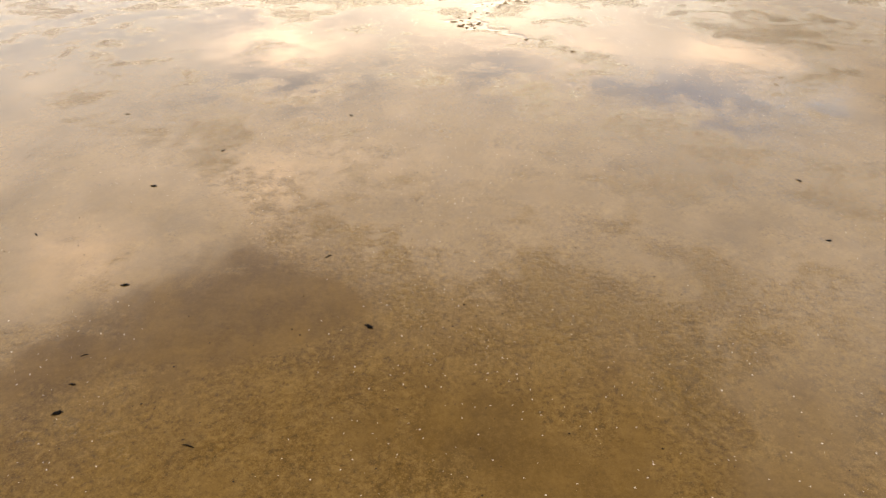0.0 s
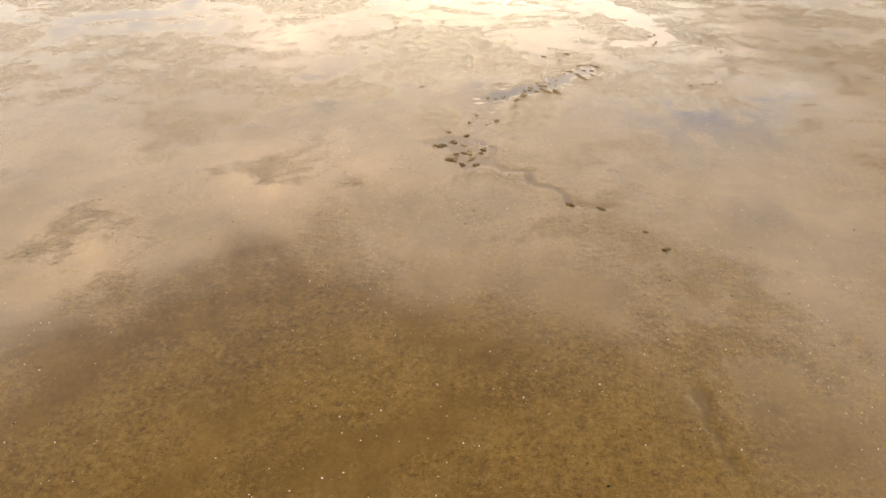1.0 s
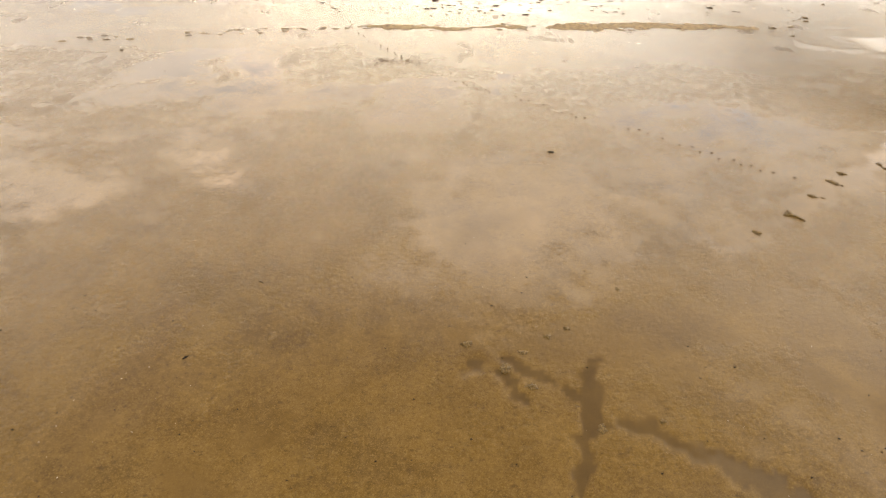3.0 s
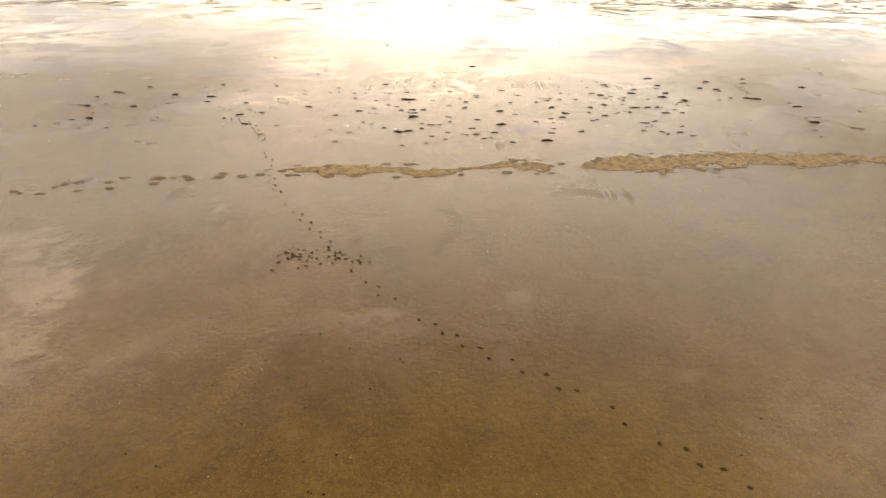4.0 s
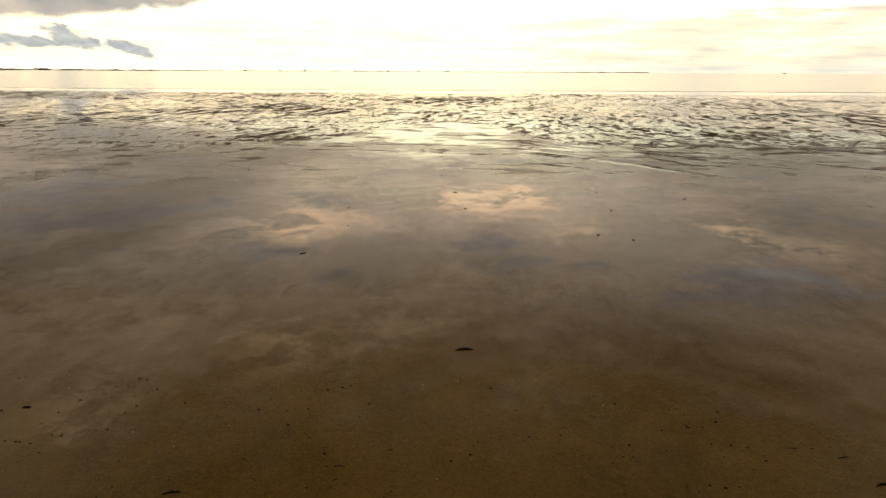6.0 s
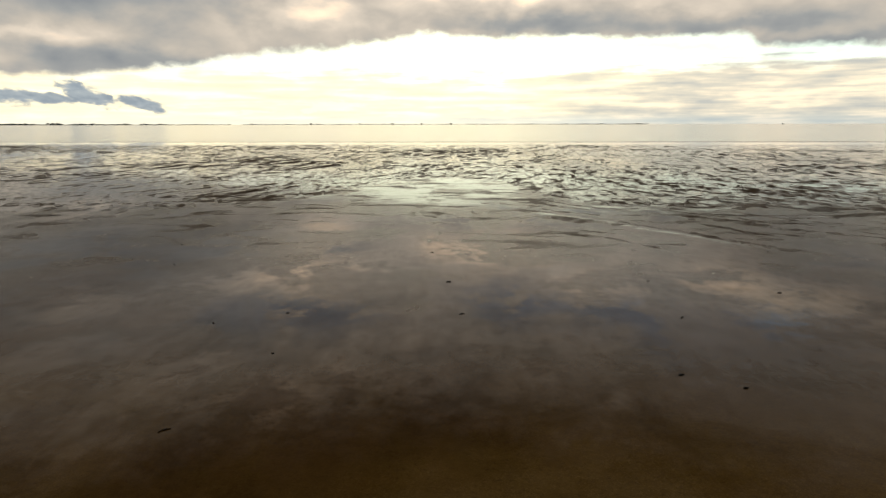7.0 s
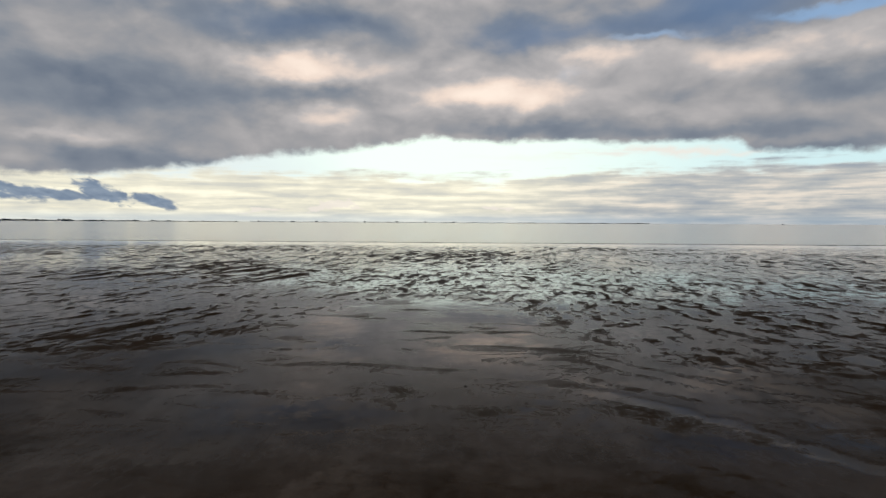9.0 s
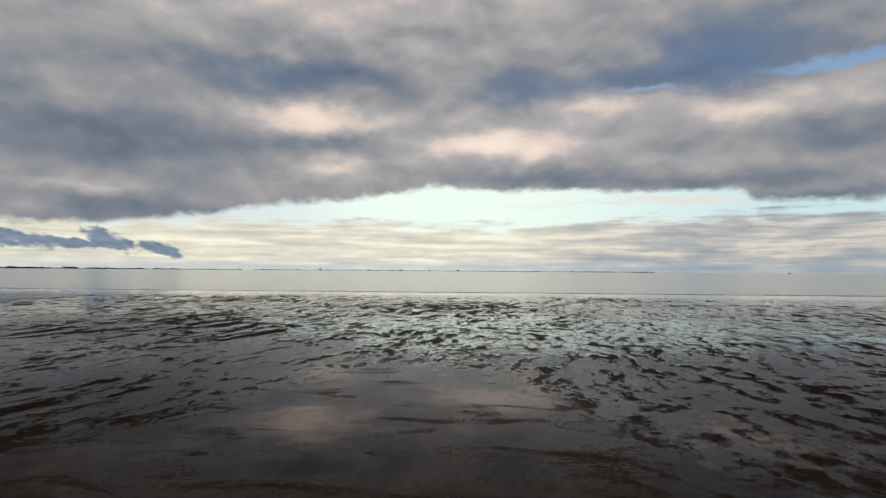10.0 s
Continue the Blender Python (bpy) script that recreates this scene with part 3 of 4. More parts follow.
def sand_height(x, y):
    """Metres above the level of standing water, how far the sand stands up in drained ridges, and how far it belongs to the outer flat and to a pit."""
    warp = cloudy(x * 0.09, y * 0.09, 3, 40) - 0.5
    out = 0.65 * np.maximum(y - 148, 1) ** 0.75 + np.abs(x - 3) * 0.07          # ridges lie wider apart towards the sea
    bars = cloudy(x * 0.78 + warp * 5.0, out * 1.7 + warp * 5.0, 3, 50) - 0.5
    small = cloudy(x * 1.7 + warp * 8.0, out * 3.4 + warp * 8.0, 2, 55) - 0.5
    bars = bars * 0.62 + small * 0.50
    broad = cloudy(x * 0.028, y * 0.028, 3, 60) - 0.5
    edge = 178 + 22 * broad - 30 * soft(x, 4, 17) - 28 * soft(-x, 1, 14)
    zone = soft(y, edge - 8, edge + 16)
    flat = 0.015 + 0.010 * (cloudy(x * 0.2, y * 0.2, 3, 70) - 0.5) + 0.005 * (cloudy(x * 0.9, y * 0.9, 3, 80) - 0.5)
    level = 0.03 * soft(y, 215, 300)
    ridged = np.clip(bars * 0.14 + broad * 0.06 - 0.006 - 0.010 * soft(x, 4, 24) + level * 0.5, -0.05, 0.045)
    h = flat * (1 - zone) + zone * ridged
    near = (y < 100) & (np.abs(x) < 40)
    xs, ys, low, dig = x[near], y[near], np.zeros(int(near.sum())), np.zeros(int(near.sum()))
    rag = cloudy(xs * 1.3, ys * 1.3, 4, 90) - 0.5
    rag_fine = cloudy(xs * 3.6, ys * 3.6, 2, 95) - 0.5
    for line, half, depth in POOLS:
        dug = half < 0.55                      # small pits have broken edges and islands
        d = to_line(xs, ys, line) + rag * half * 1.5 + (rag_fine * half * 1.7 if dug else rag_fine * 0.2)
        sunk = soft(d, half * 1.15, half * 0.65) if dug else soft(d, half * 1.6, half * 0.4)
        low += (depth - 0.021) * sunk
        dig = np.maximum(dig, sunk) if dug else dig
    h[near] -= low
    pit = np.zeros(x.shape)
    pit[near] = dig
    wash = (y > 130) & (y < 155) & (x > 0) & (x < 30)
    d = to_line(x[wash], y[wash], RILL) + (cloudy(x[wash] * 1.3, y[wash] * 1.3, 4, 90) - 0.5) * 0.9
    h[wash] -= 0.017 * soft(d, 0.62, 0.22) * soft(x[wash], 6.0, 11.0)
    # long drained streaks running in from the side
    u, v = (x + y) * 0.707, (x - y) * 0.707
    streak = soft(cloudy(u * 1.0 + warp * 4.0, v * 0.06, 3, 200), 0.46, 0.66) * soft(x, 3, 11) * soft(y, 124, 138) * soft(-y, -190, -160)
    return h - 0.045 * soft(y, 255, 325) - soft(y, 322, 372) * 1.2, np.maximum(zone * soft(h, 0.0, 0.03), 0.46 * streak) * (1 - soft(y, 270, 325)), zone * (1 - soft(y, 262, 325)), pit


def grid_mesh(name, verts, rows, cols, keep=None):
    i = np.arange(rows * cols).reshape(rows, cols)
    faces = np.stack([i[:-1, :-1], i[:-1, 1:], i[1:, 1:], i[1:, :-1]], -1).reshape(-1, 4)
    if keep is not None:
        faces = faces[keep.ravel()[faces].all(1)]
    me = bpy.data.meshes.new(name)
    me.vertices.add(len(verts))
    me.vertices.foreach_set("co", verts.astype(np.float32).ravel())
    me.loops.add(faces.size)
    me.loops.foreach_set("vertex_index", faces.astype(np.int32).ravel())
    me.polygons.add(len(faces))
    me.polygons.foreach_set("loop_start", np.arange(0, faces.size, 4, dtype=np.int32))
    me.update(calc_edges=True)
    me.polygons.foreach_set("use_smooth", np.ones(len(faces), dtype=bool))
    return me


def point_value(me, name, values):
    me.attributes.new(name, "FLOAT", "POINT").data.foreach_set("value", values.astype(np.float32).ravel())


def build_ground():
    ys = [-4900.0, -2000, -800, -400, -200, -100, -50, -25, -14, -9]
    y = -6.0
    while y < 420:
        ys.append(y)
        y += 0.125 if y < 66 else 0.22 if y < 140 else max(0.16, (y - 128) * 0.0045)
    ys += [450.0, 600, 900, 1500, 2500, 4000, 4900]
    ys = np.array(ys)
    inner = np.linspace(-1, 1, 741)
    wide = 24 + np.clip(ys - 108, 0, 320) * 0.92
    outer = np.array([1.06, 1.15, 1.3, 1.6, 2.1, 3.0, 4.5, 8, 16, 40, 100, 203])
    X = np.array([np.concatenate([-outer[::-1] * w, inner * w, outer * w]) for w in wide])
    X = np.clip(X, -4880, 4880) + np.linspace(-1, 1, X.shape[1])[None, :] * 10 * (np.abs(X) > 4870)
    Y = np.repeat(ys[:, None], X.shape[1], axis=1)
    H, ridges, zone, pit = sand_height(X, Y)
    Z = np.where(H > 0, H, np.where(Y < 320, 0.0, np.minimum(H, 0)))
    me = grid_mesh("ground", np.stack([X, Y, Z], -1).reshape(-1, 3), *X.shape)
    point_value(me, "pool", soft(-H, -0.003, 0.006))
    point_value(me, "ridge", ridges)
    point_value(me, "outer", zone)
    point_value(me, "pit", pit)
    me.materials.append(SAND)
    return tagged(new("ground", me), "wet brown tidal sand flat with shallow pools and ripples", "ground", kind="structure")


build_ground()


def mesh_object(name, bm, mat, parent=None, smooth=True):
    me = bpy.data.meshes.new(name)
    bm.normal_update()
    bm.to_mesh(me)
    bm.free()
    me.materials.append(mat)
    if smooth:
        me.polygons.foreach_set("use_smooth", np.ones(len(me.polygons), dtype=bool))
    ob = new(name, me)
    ob.parent = parent
    return ob


def build_sea():
    bm = bmesh.new()
    ys = [330, 345, 360, 400, 480, 650, 1000, 2000, 4900]
    xs = [-4900, -1500, -500, -250, -120, -60, -20, 20, 60, 120, 250, 500, 1500, 4900]
    grid = [[bm.verts.new((x, y, -0.02)) for x in xs] for y in ys]
    for a, b in zip(grid, grid[1:]):
        for i in range(len(xs) - 1):
            bm.faces.new((a[i], a[i + 1], b[i + 1], b[i]))
    tagged(mesh_object("water", bm, SEA), "calm grey sea reaching to the horizon", "sea", kind="structure")


build_sea()

# ================= far shore =================


def shore(name, x0, x1, y, low, high, mat, seed, label):
    """A strip of low land with an uneven line of trees and roofs."""
    bm = bmesh.new()
    n = int(abs(x1 - x0) / 6)
    back, top, front = [], [], []
    for i in range(n + 1):
        x = x0 + (x1 - x0) * i / n
        f = i / n
        h = high + (low - high) * f
        bumps = 0.55 + 0.5 * noise.noise((x * 0.012, seed, 0)) + 0.35 * noise.noise((x * 0.06, seed, 4))
        if int(x / 23) % 9 == seed % 9:
            bumps += 0.35
        h = max(0.6, h * bumps)
        front.append(bm.verts.new((x, y, -1.0)))
        top.append(bm.verts.new((x, y + 6, h)))
        back.append(bm.verts.new((x, y + 60, -1.0)))
    for a, b in ((front, top), (top, back)):
        for i in range(n):
            bm.faces.new((a[i], a[i + 1], b[i + 1], b[i]))
    tagged(mesh_object(name, bm, mat, smooth=False), label, "coast", kind="structure")


shore("backdrop_coast_near", -3150, -1390, 3600, 4.0, 17.0, LAND, 3, "low dark wooded shore across the water")
shore("backdrop_coast_far", -1420, 520, 3900, 3.5, 5.0, FAR_LAND, 5, "thin hazy strip of land on the horizon")
shore("backdrop_coast_spit", 1090, 60, 3700, 3.0, 6.0, LAND, 8, "thin dark spit of land on the horizon")


def box(bm, x, y, z, a, b, c):
    """A block with slightly broken edges, standing on z."""
    made = bmesh.ops.create_cube(bm, size=1.0)["verts"]
    for v in made:
        v.co = Vector((x + v.co.x * a, y + v.co.y * b, z + (v.co.z + 0.5) * c))


def house(x, w, h, mat):
    base = new("house")
    base.location = (x, 3592, 0)
    bm = bmesh.new()
    box(bm, 0, 0, 0, w, 8, h)
    mesh_object("wall", bm, mat, base, False)
    bm = bmesh.new()
    v = [bm.verts.new(p) for p in ((-w / 2 - 0.4, -4.4, h), (w / 2 + 0.4, -4.4, h), (w / 2 + 0.4, 4.4, h), (-w / 2 - 0.4, 4.4, h), (-w / 2, 0, h + 3), (w / 2, 0, h + 3))]
    for f in ((0, 1, 5, 4), (2, 3, 4, 5), (1, 2, 5), (3, 0, 4), (3, 2, 1, 0)):
        bm.faces.new([v[i] for i in f])
    mesh_object("roof", bm, LAND, base, False)
    tagged(base, "small pale house on the far shore", "house", "houses on the far shore")


for x, w, h in ((-2960, 16, 13), (-2480, 14, 9), (-2200, 12, 6), (-1900, 14, 5), (-1250, 12, 4), (-900, 14, 5), (-610, 12, 4), (-420, 16, 4), (-250, 12, 4), (-80, 14, 4)):
    house(x, w, h, WHITE)


def ship():
    base = new("ship")
    base.location = (1470, 2930, 0)
    base.rotation_euler = (0, 0, radians(-25))
    base.scale = (0.55, 0.55, 0.45)
    bm = bmesh.new()
    ring = [(-14, 0, 4.2), (-13, 3, 4.0), (8, 3.2, 4.0), (15, 0, 5.4), (8, -3.2, 4.0), (-13, -3, 4.0)]
    lo = [bm.verts.new((x * 0.9, y * 0.7, -0.3)) for x, y, z in ring]
    hi = [bm.verts.new(p) for p in ring]
    for i in range(6):
        j = (i + 1) % 6
        bm.faces.new((lo[j], lo[i], hi[i], hi[j]))
    bm.faces.new(hi)
    mesh_object("hull", bm, HULL, base, False)
    bm = bmesh.new()
    box(bm, -7, 0, 4, 7, 4.4, 4)
    box(bm, -7.5, 0, 8, 4.5, 3.6, 2.2)
    mesh_object("wheelhouse", bm, HULL, base, False)
    bm = bmesh.new()
    box(bm, 4, 0, 4, 0.5, 0.5, 5)
    mesh_object("mast", bm, HULL, base, False)
    tagged(base, "small grey ship far out on the sea", "ship")


ship()

# ================= pale crust with hollows =================
BAND = [(-20.0, 79.3, -0.3), (-14.5, 81.1, -0.2), (-8.0, 82.9, -0.3), (-4.6, 83.9, -0.15), (-3.2, 84.1, 0.28), (-1.6, 84.2, 0.50), (-0.2, 84.25, 0.36), (0.5, 84.3, 0.24), (1.3, 84.0, 0.38), (2.3, 84.1, 0.34),
        (3.0, 84.4, 0.16), (3.8, 84.75, 0.30), (4.6, 84.9, 0.46), (5.7, 84.8, 0.42), (6.4, 84.9, 0.05), (7.1, 85.0, -0.1), (7.7, 85.2, 0.30), (9.2, 85.5, 0.75), (10.4, 85.4, 0.85), (12.0, 85.9, 0.9),
        (14.3, 86.1, 0.75), (18.4, 86.4, 0.5), (21.0, 86.2, 0.4)]


def build_crust():
    step = 0.034
    xs, ys = np.arange(-20, 21, step), np.arange(-1.5, 1.5, step)
    bx, by, bw = (np.array(c) for c in zip(*BAND))
    X, V = np.meshgrid(xs, ys)
    Y = V + np.interp(X, bx, by)
    half = np.interp(X, bx, bw)
    rag = cloudy(X * 0.9 + Y * 0.5, Y * 1.3 - X * 0.4, 5, 120) - 0.5
    lobes = cloudy(X * 3.0 + Y * 2.2, Y * 3.4 - X * 2.0, 4, 140) - 0.5
    inside = half * (1.1 + 1.6 * rag + 1.5 * lobes) - np.abs(V + rag * 0.8)
    # hollows: round cells, one to each square of a shaken grid
    size = 0.27
    hollow, rim, lone = np.zeros(X.shape), np.zeros(X.shape), np.zeros(X.shape)
    cx, cy = np.floor(X / (size * 1.25)), np.floor(Y / size)
    for dx in (-1, 0, 1):
        for dy in (-1, 0, 1):
            gx, gy = cx + dx, cy + dy
            px = (gx + 0.5 + 0.65 * (lattice(gx, gy, 7) - 0.5)) * size * 1.25
            py = (gy + 0.5 + 0.65 * (lattice(gx, gy, 8) - 0.5)) * size
            r = size * (0.24 + 0.26 * lattice(gx, gy, 9)) * (lattice(gx, gy, 10) > 0.14)
            alone = (r > 0) & (lattice(gx, gy, 11) > 0.87)
            d = np.hypot((X - px) / 1.3, Y - py)
            hollow = np.maximum(hollow, soft(d, r * 1.12, r * 0.55) * (r > 0))
            rim = np.maximum(rim, soft(d, r * 1.6, r * 1.15) * (r > 0))
            lone = np.maximum(lone, soft(d, r * 1.45, r * 1.2) * alone)
    hollow *= np.maximum(soft(cloudy(X * 0.6, Y * 0.9, 2, 130), 0.24, 0.36), lone)
    inside = np.where(np.abs(V + rag * 0.8) < np.abs(half) + 0.45, np.maximum(inside, lone * 0.09 - 0.02), inside)
    rise = soft(inside, 0.0, 0.12)
    Z = 0.045 + rise * (0.004 + 0.012 * rim * (1 - hollow)) - hollow * 0.003 * rise
    ground = sand_height(X, Y)[0]
    Z = np.maximum(Z, 0) + np.clip(ground, 0, 1) - 0.042
    me = grid_mesh("pale_crust", np.stack([X, Y, Z], -1).reshape(-1, 3), *X.shape, keep=inside > -0.01)
    point_value(me, "hollow", hollow)
    point_value(me, "rim", rim * (1 - hollow))
    point_value(me, "body", soft(inside + 0.25 * lobes * (inside < 0.15), 0.0, 0.13))
    me.materials.append(FOAM)
    tagged(new("pale_crust", me), "pale yellow crust of foam and sand full of round hollows", "tide line", kind="stuff")


build_crust()

# ================= clods, prints, weed, shells =================


def on_sand(x, y):
    return float(max(sand_height(np.array([[float(x)]]), np.array([[float(y)]]))[0][0, 0], 0.0))


def lump(bm, x, y, z, a, b, c, turn, seed, rough=0.5, detail=2):
    made = bmesh.ops.create_icosphere(bm, subdivisions=detail, radius=1.0)["verts"]
    m = pose(x, y, z, 0, 0, turn) @ Matrix.Diagonal((a, b, c, 1))
    for v in made:
        f = 1 + rough * noise.noise(v.co * 1.6 + Vector((seed * 3.1, 0, 0))) + rough * 0.6 * noise.noise(v.co * 4.5 + Vector((0, seed * 2.3, 0)))
        v.co = m @ (v.co * f)


def clod_kind(seed):
    bm = bmesh.new()
    r = random.Random(seed)
    bmesh.ops.create_icosphere(bm, subdivisions=4, radius=1.0)
    a, b, c = r.uniform(0.15, 0.24), r.uniform(0.09, 0.17), r.uniform(0.035, 0.07)
    off = Vector((seed * 3.7, seed * 1.9, 0))
    for v in bm.verts:
        p = v.co.copy()
        f = 0.85 + 1.1 * noise.noise(p * 1.7 + off) + 0.9 * abs(noise.noise(p * 3.1 + off)) + 0.4 * noise.noise(p * 8 + off)
        v.co = Vector((p.x * a * f, p.y * b * f, max(p.z * c * f, -0.02)))
        v.co.x += 0.05 * noise.noise(p * 2.2 - off)
        v.co.y += 0.06 * noise.noise(p * 2.6 - off)
    ob = mesh_object("mud_clod", bm, MUD)
    return tagged(ob, "ragged clod of dug brown mud beside a water-filled pit", "mud clod", "dug mud clods")


def mud_bar_kind(seed):
    """A low smooth bank of mud between two flooded prints."""
    bm = bmesh.new()
    bmesh.ops.create_icosphere(bm, subdivisions=4, radius=1.0)
    r = random.Random(seed + 90)
    a, b, bend = r.uniform(0.25, 0.36), r.uniform(0.13, 0.20), r.uniform(-0.14, 0.14)
    off = Vector((seed * 2.3, seed * 4.1, 1))
    for v in bm.verts:
        p = v.co.copy()
        f = 0.95 + 0.8 * noise.noise(p * 1.5 + off) + 0.3 * noise.noise(p * 4 + off)
        v.co = Vector((p.x * a * f, p.y * b * f + bend * (1 - p.x * p.x), max(p.z * 0.034 * f + 0.006 * noise.noise(p * 5 + off), -0.02)))
    ob = mesh_object("mud_bar", bm, MUD_BAR)
    return tagged(ob, "low smooth bank of pale wet mud between flooded footprints", "mud bank", "mud banks in the pits")


def scatter(kinds, spots, low=0.8, high=1.25, turn=360, seed=1, sink=0.0, flat=1.0):
    """The kinds by turns at the spots; the first of each kind is the thing itself."""
    r = random.Random(seed)
    used = set()
    for i, (x, y) in enumerate(spots):
        ob = kinds[i % len(kinds)]
        size = r.uniform(low, high)
        m = pose(x, y, on_sand(x, y) - sink, 0, 0, r.uniform(-turn / 2, turn / 2))
        if ob in used:
            ob = copy_thing(ob, m)
        else:
            used.add(ob)
            ob.matrix_basis = m
        ob.scale = (size * r.uniform(0.95, 1.3), size * flat, size * flat)


CLODS = [clod_kind(s) for s in range(8)]
PIT_ONE = [(-0.1, 29.5), (0.3, 30.8), (0.5, 29.9), (1.0, 30.5), (0.9, 28.9), (0.4, 28.3), (0.8, 28.0), (1.5, 28.9), (0.1, 29.6), (0.6, 28.8), (1.3, 28.0), (1.6, 29.2)]
CLOD_LINE = [(1.4, 32.6), (1.8, 31.6), (1.1, 31.8), (2.3, 34.0), (3.2, 34.5), (3.1, 33.8), (2.3, 34.6), (2.2, 32.0), (3.9, 35.8), (4.7, 36.5), (5.1, 35.7), (6.0, 23.8), (6.3, 22.9), (5.0, 25.1), (4.1, 25.3)]
PIT_TWO = [(6.2, 38.6), (6.8, 39.7), (6.9, 38.9), (7.4, 39.8), (7.7, 39.5), (7.3, 38.9), (6.5, 38.3), (5.9, 40.5), (5.2, 41.2), (6.5, 41.8), (5.1, 35.6), (4.2, 35.7)]
POOL_CLODS = [(12.4, 46.2), (12.0, 45.8), (10.9, 43.7), (3.0, 56.8), (4.1, 57.6), (5.6, 59.1), (5.5, 55.0), (4.3, 54.8), (10.3, 61.9), (11.8, 63.1), (13.4, 64.1), (14.5, 65.0), (16.8, 66.4), (18.4, 67.9),
              (21.5, 71.1), (23.8, 72.8), (3.6, 57.3), (2.6, 56.3), (3.1, 55.8), (1.8, 57.0)]
FAR_CLODS = [(14.3, 65.2), (15.0, 65.9), (13.1, 64.2), (16.8, 66.7), (21.8, 86.3), (22.1, 86.5), (23.4, 86.9), (24.4, 88.6), (25.2, 88.6), (25.6, 89.6), (29.3, 94.2), (22.4, 84.6)]
scatter(CLODS, PIT_ONE, 0.36, 0.66, seed=2)
for seed, spots, low, high in ((3, CLOD_LINE, 0.28, 0.5), (4, PIT_TWO, 0.35, 0.6), (5, POOL_CLODS, 0.28, 0.5), (6, FAR_CLODS, 0.4, 0.75)):
    r = random.Random(seed)
    for i, (x, y) in enumerate(spots):
        ob = copy_thing(CLODS[(i * 3 + seed) % 8], pose(x, y, on_sand(x, y), 0, 0, r.uniform(0, 360)))
        size = r.uniform(low, high)
        ob.scale = (size * r.uniform(0.8, 1.3), size, size * r.uniform(0.7, 1.0))


BARS = [mud_bar_kind(s) for s in range(4)]
BAR_SPOTS = [(3.6, 35.1, 75, 1.0), (3.7, 35.75, 100, 0.7), (4.2, 35.65, 20, 0.55), (4.6, 35.95, 120, 0.9), (4.7, 35.6, 150, 0.7), (5.1, 35.85, 110, 0.8), (4.6, 36.45, 170, 0.7), (4.4, 36.85, 60, 0.4),
             (4.9, 36.85, 150, 0.4), (5.2, 36.65, 100, 0.4), (4.0, 36.15, 95, 0.6), (5.1, 35.45, 140, 0.5), (6.6, 37.85, 140, 0.8), (6.5, 38.15, 150, 0.6), (6.7, 37.55, 130, 0.6), (6.2, 38.75, 20, 0.45),
             (2.0, 34.75, 80, 0.7), (2.7, 34.85, 85, 0.7), (5.3, 37.35, 60, 0.4), (7.2, 38.25, 120, 0.4), (1.1, 28.9, 95, 0.9), (1.2, 28.45, 70, 0.7), (0.6, 28.6, 80, 0.5), (0.9, 29.6, 150, 0.35)]
for i, (x, y, turn, size) in enumerate(BAR_SPOTS):
    m = pose(x, y, on_sand(x, y), 0, 0, turn)
    ob = BARS[i] if i < 4 else copy_thing(BARS[i % 4], m)
    ob.matrix_basis = m
    ob.scale = (size, size, min(size, 1.0))


def mud_ridge():
    bm = bmesh.new()
    for i in range(9):
        f = i / 8
        lump(bm, -0.35 + 0.7 * f, 0.12 * math.sin(f * 3.1), 0.02, 0.075, 0.05, 0.06 * (1 - abs(f - 0.4)), f * 60, i + 70, 0.5)
    ob = mesh_object("mud_ridge", bm, MUD)
    ob.matrix_basis = pose(11.85, 62.8, on_sand(11.85, 62.8), 0, 0, -35)
    ob.scale = (0.75, 0.75, 0.75)
    tagged(ob, "short curved ridge of dark thrown-up mud", "mud ridge")


mud_ridge()


def iron_stake():
    """A rusty anchor-like stake lying in a pool."""
    base = new("anchor")
    base.matrix_basis = pose(11.8, 44.05, 0.03, 0, 0, -29)
    bm = bmesh.new()
    bmesh.ops.create_cone(bm, cap_ends=True, segments=10, radius1=0.020, radius2=0.016, depth=0.74, matrix=pose(0, 0, 0.02, 90, 0, 0))
    mesh_object("shank", bm, IRON, base)
    for name, y, radius, span in (("ring", 0.40, 0.065, 360), ("fluke", -0.36, 0.085, 170)):
        bm = bmesh.new()
        rings, n = [], 20
        for i in range(n + (0 if span == 360 else 1)):
            a = radians(180 + 5 + span * i / n)
            c = Vector((math.cos(a) * radius, math.sin(a) * radius + (0.02 if span < 360 else 0), 0.025))
            out = Vector((math.cos(a), math.sin(a), 0))
            rings.append([bm.verts.new(c + out * 0.016 * math.cos(radians(60 * j)) + Vector((0, 0, 0.016 * math.sin(radians(60 * j))))) for j in range(6)])
        pairs = list(zip(rings, rings[1:])) + ([(rings[-1], rings[0])] if span == 360 else [])
        for p, q in pairs:
            for j in range(6):
                bm.faces.new((p[j], p[(j + 1) % 6], q[(j + 1) % 6], q[j]))
        ob = mesh_object(name, bm, IRON, base)
        ob.location = (0, y, 0)
    tagged(base, "small rusty iron anchor lying in a shallow pool", "anchor")


iron_stake()


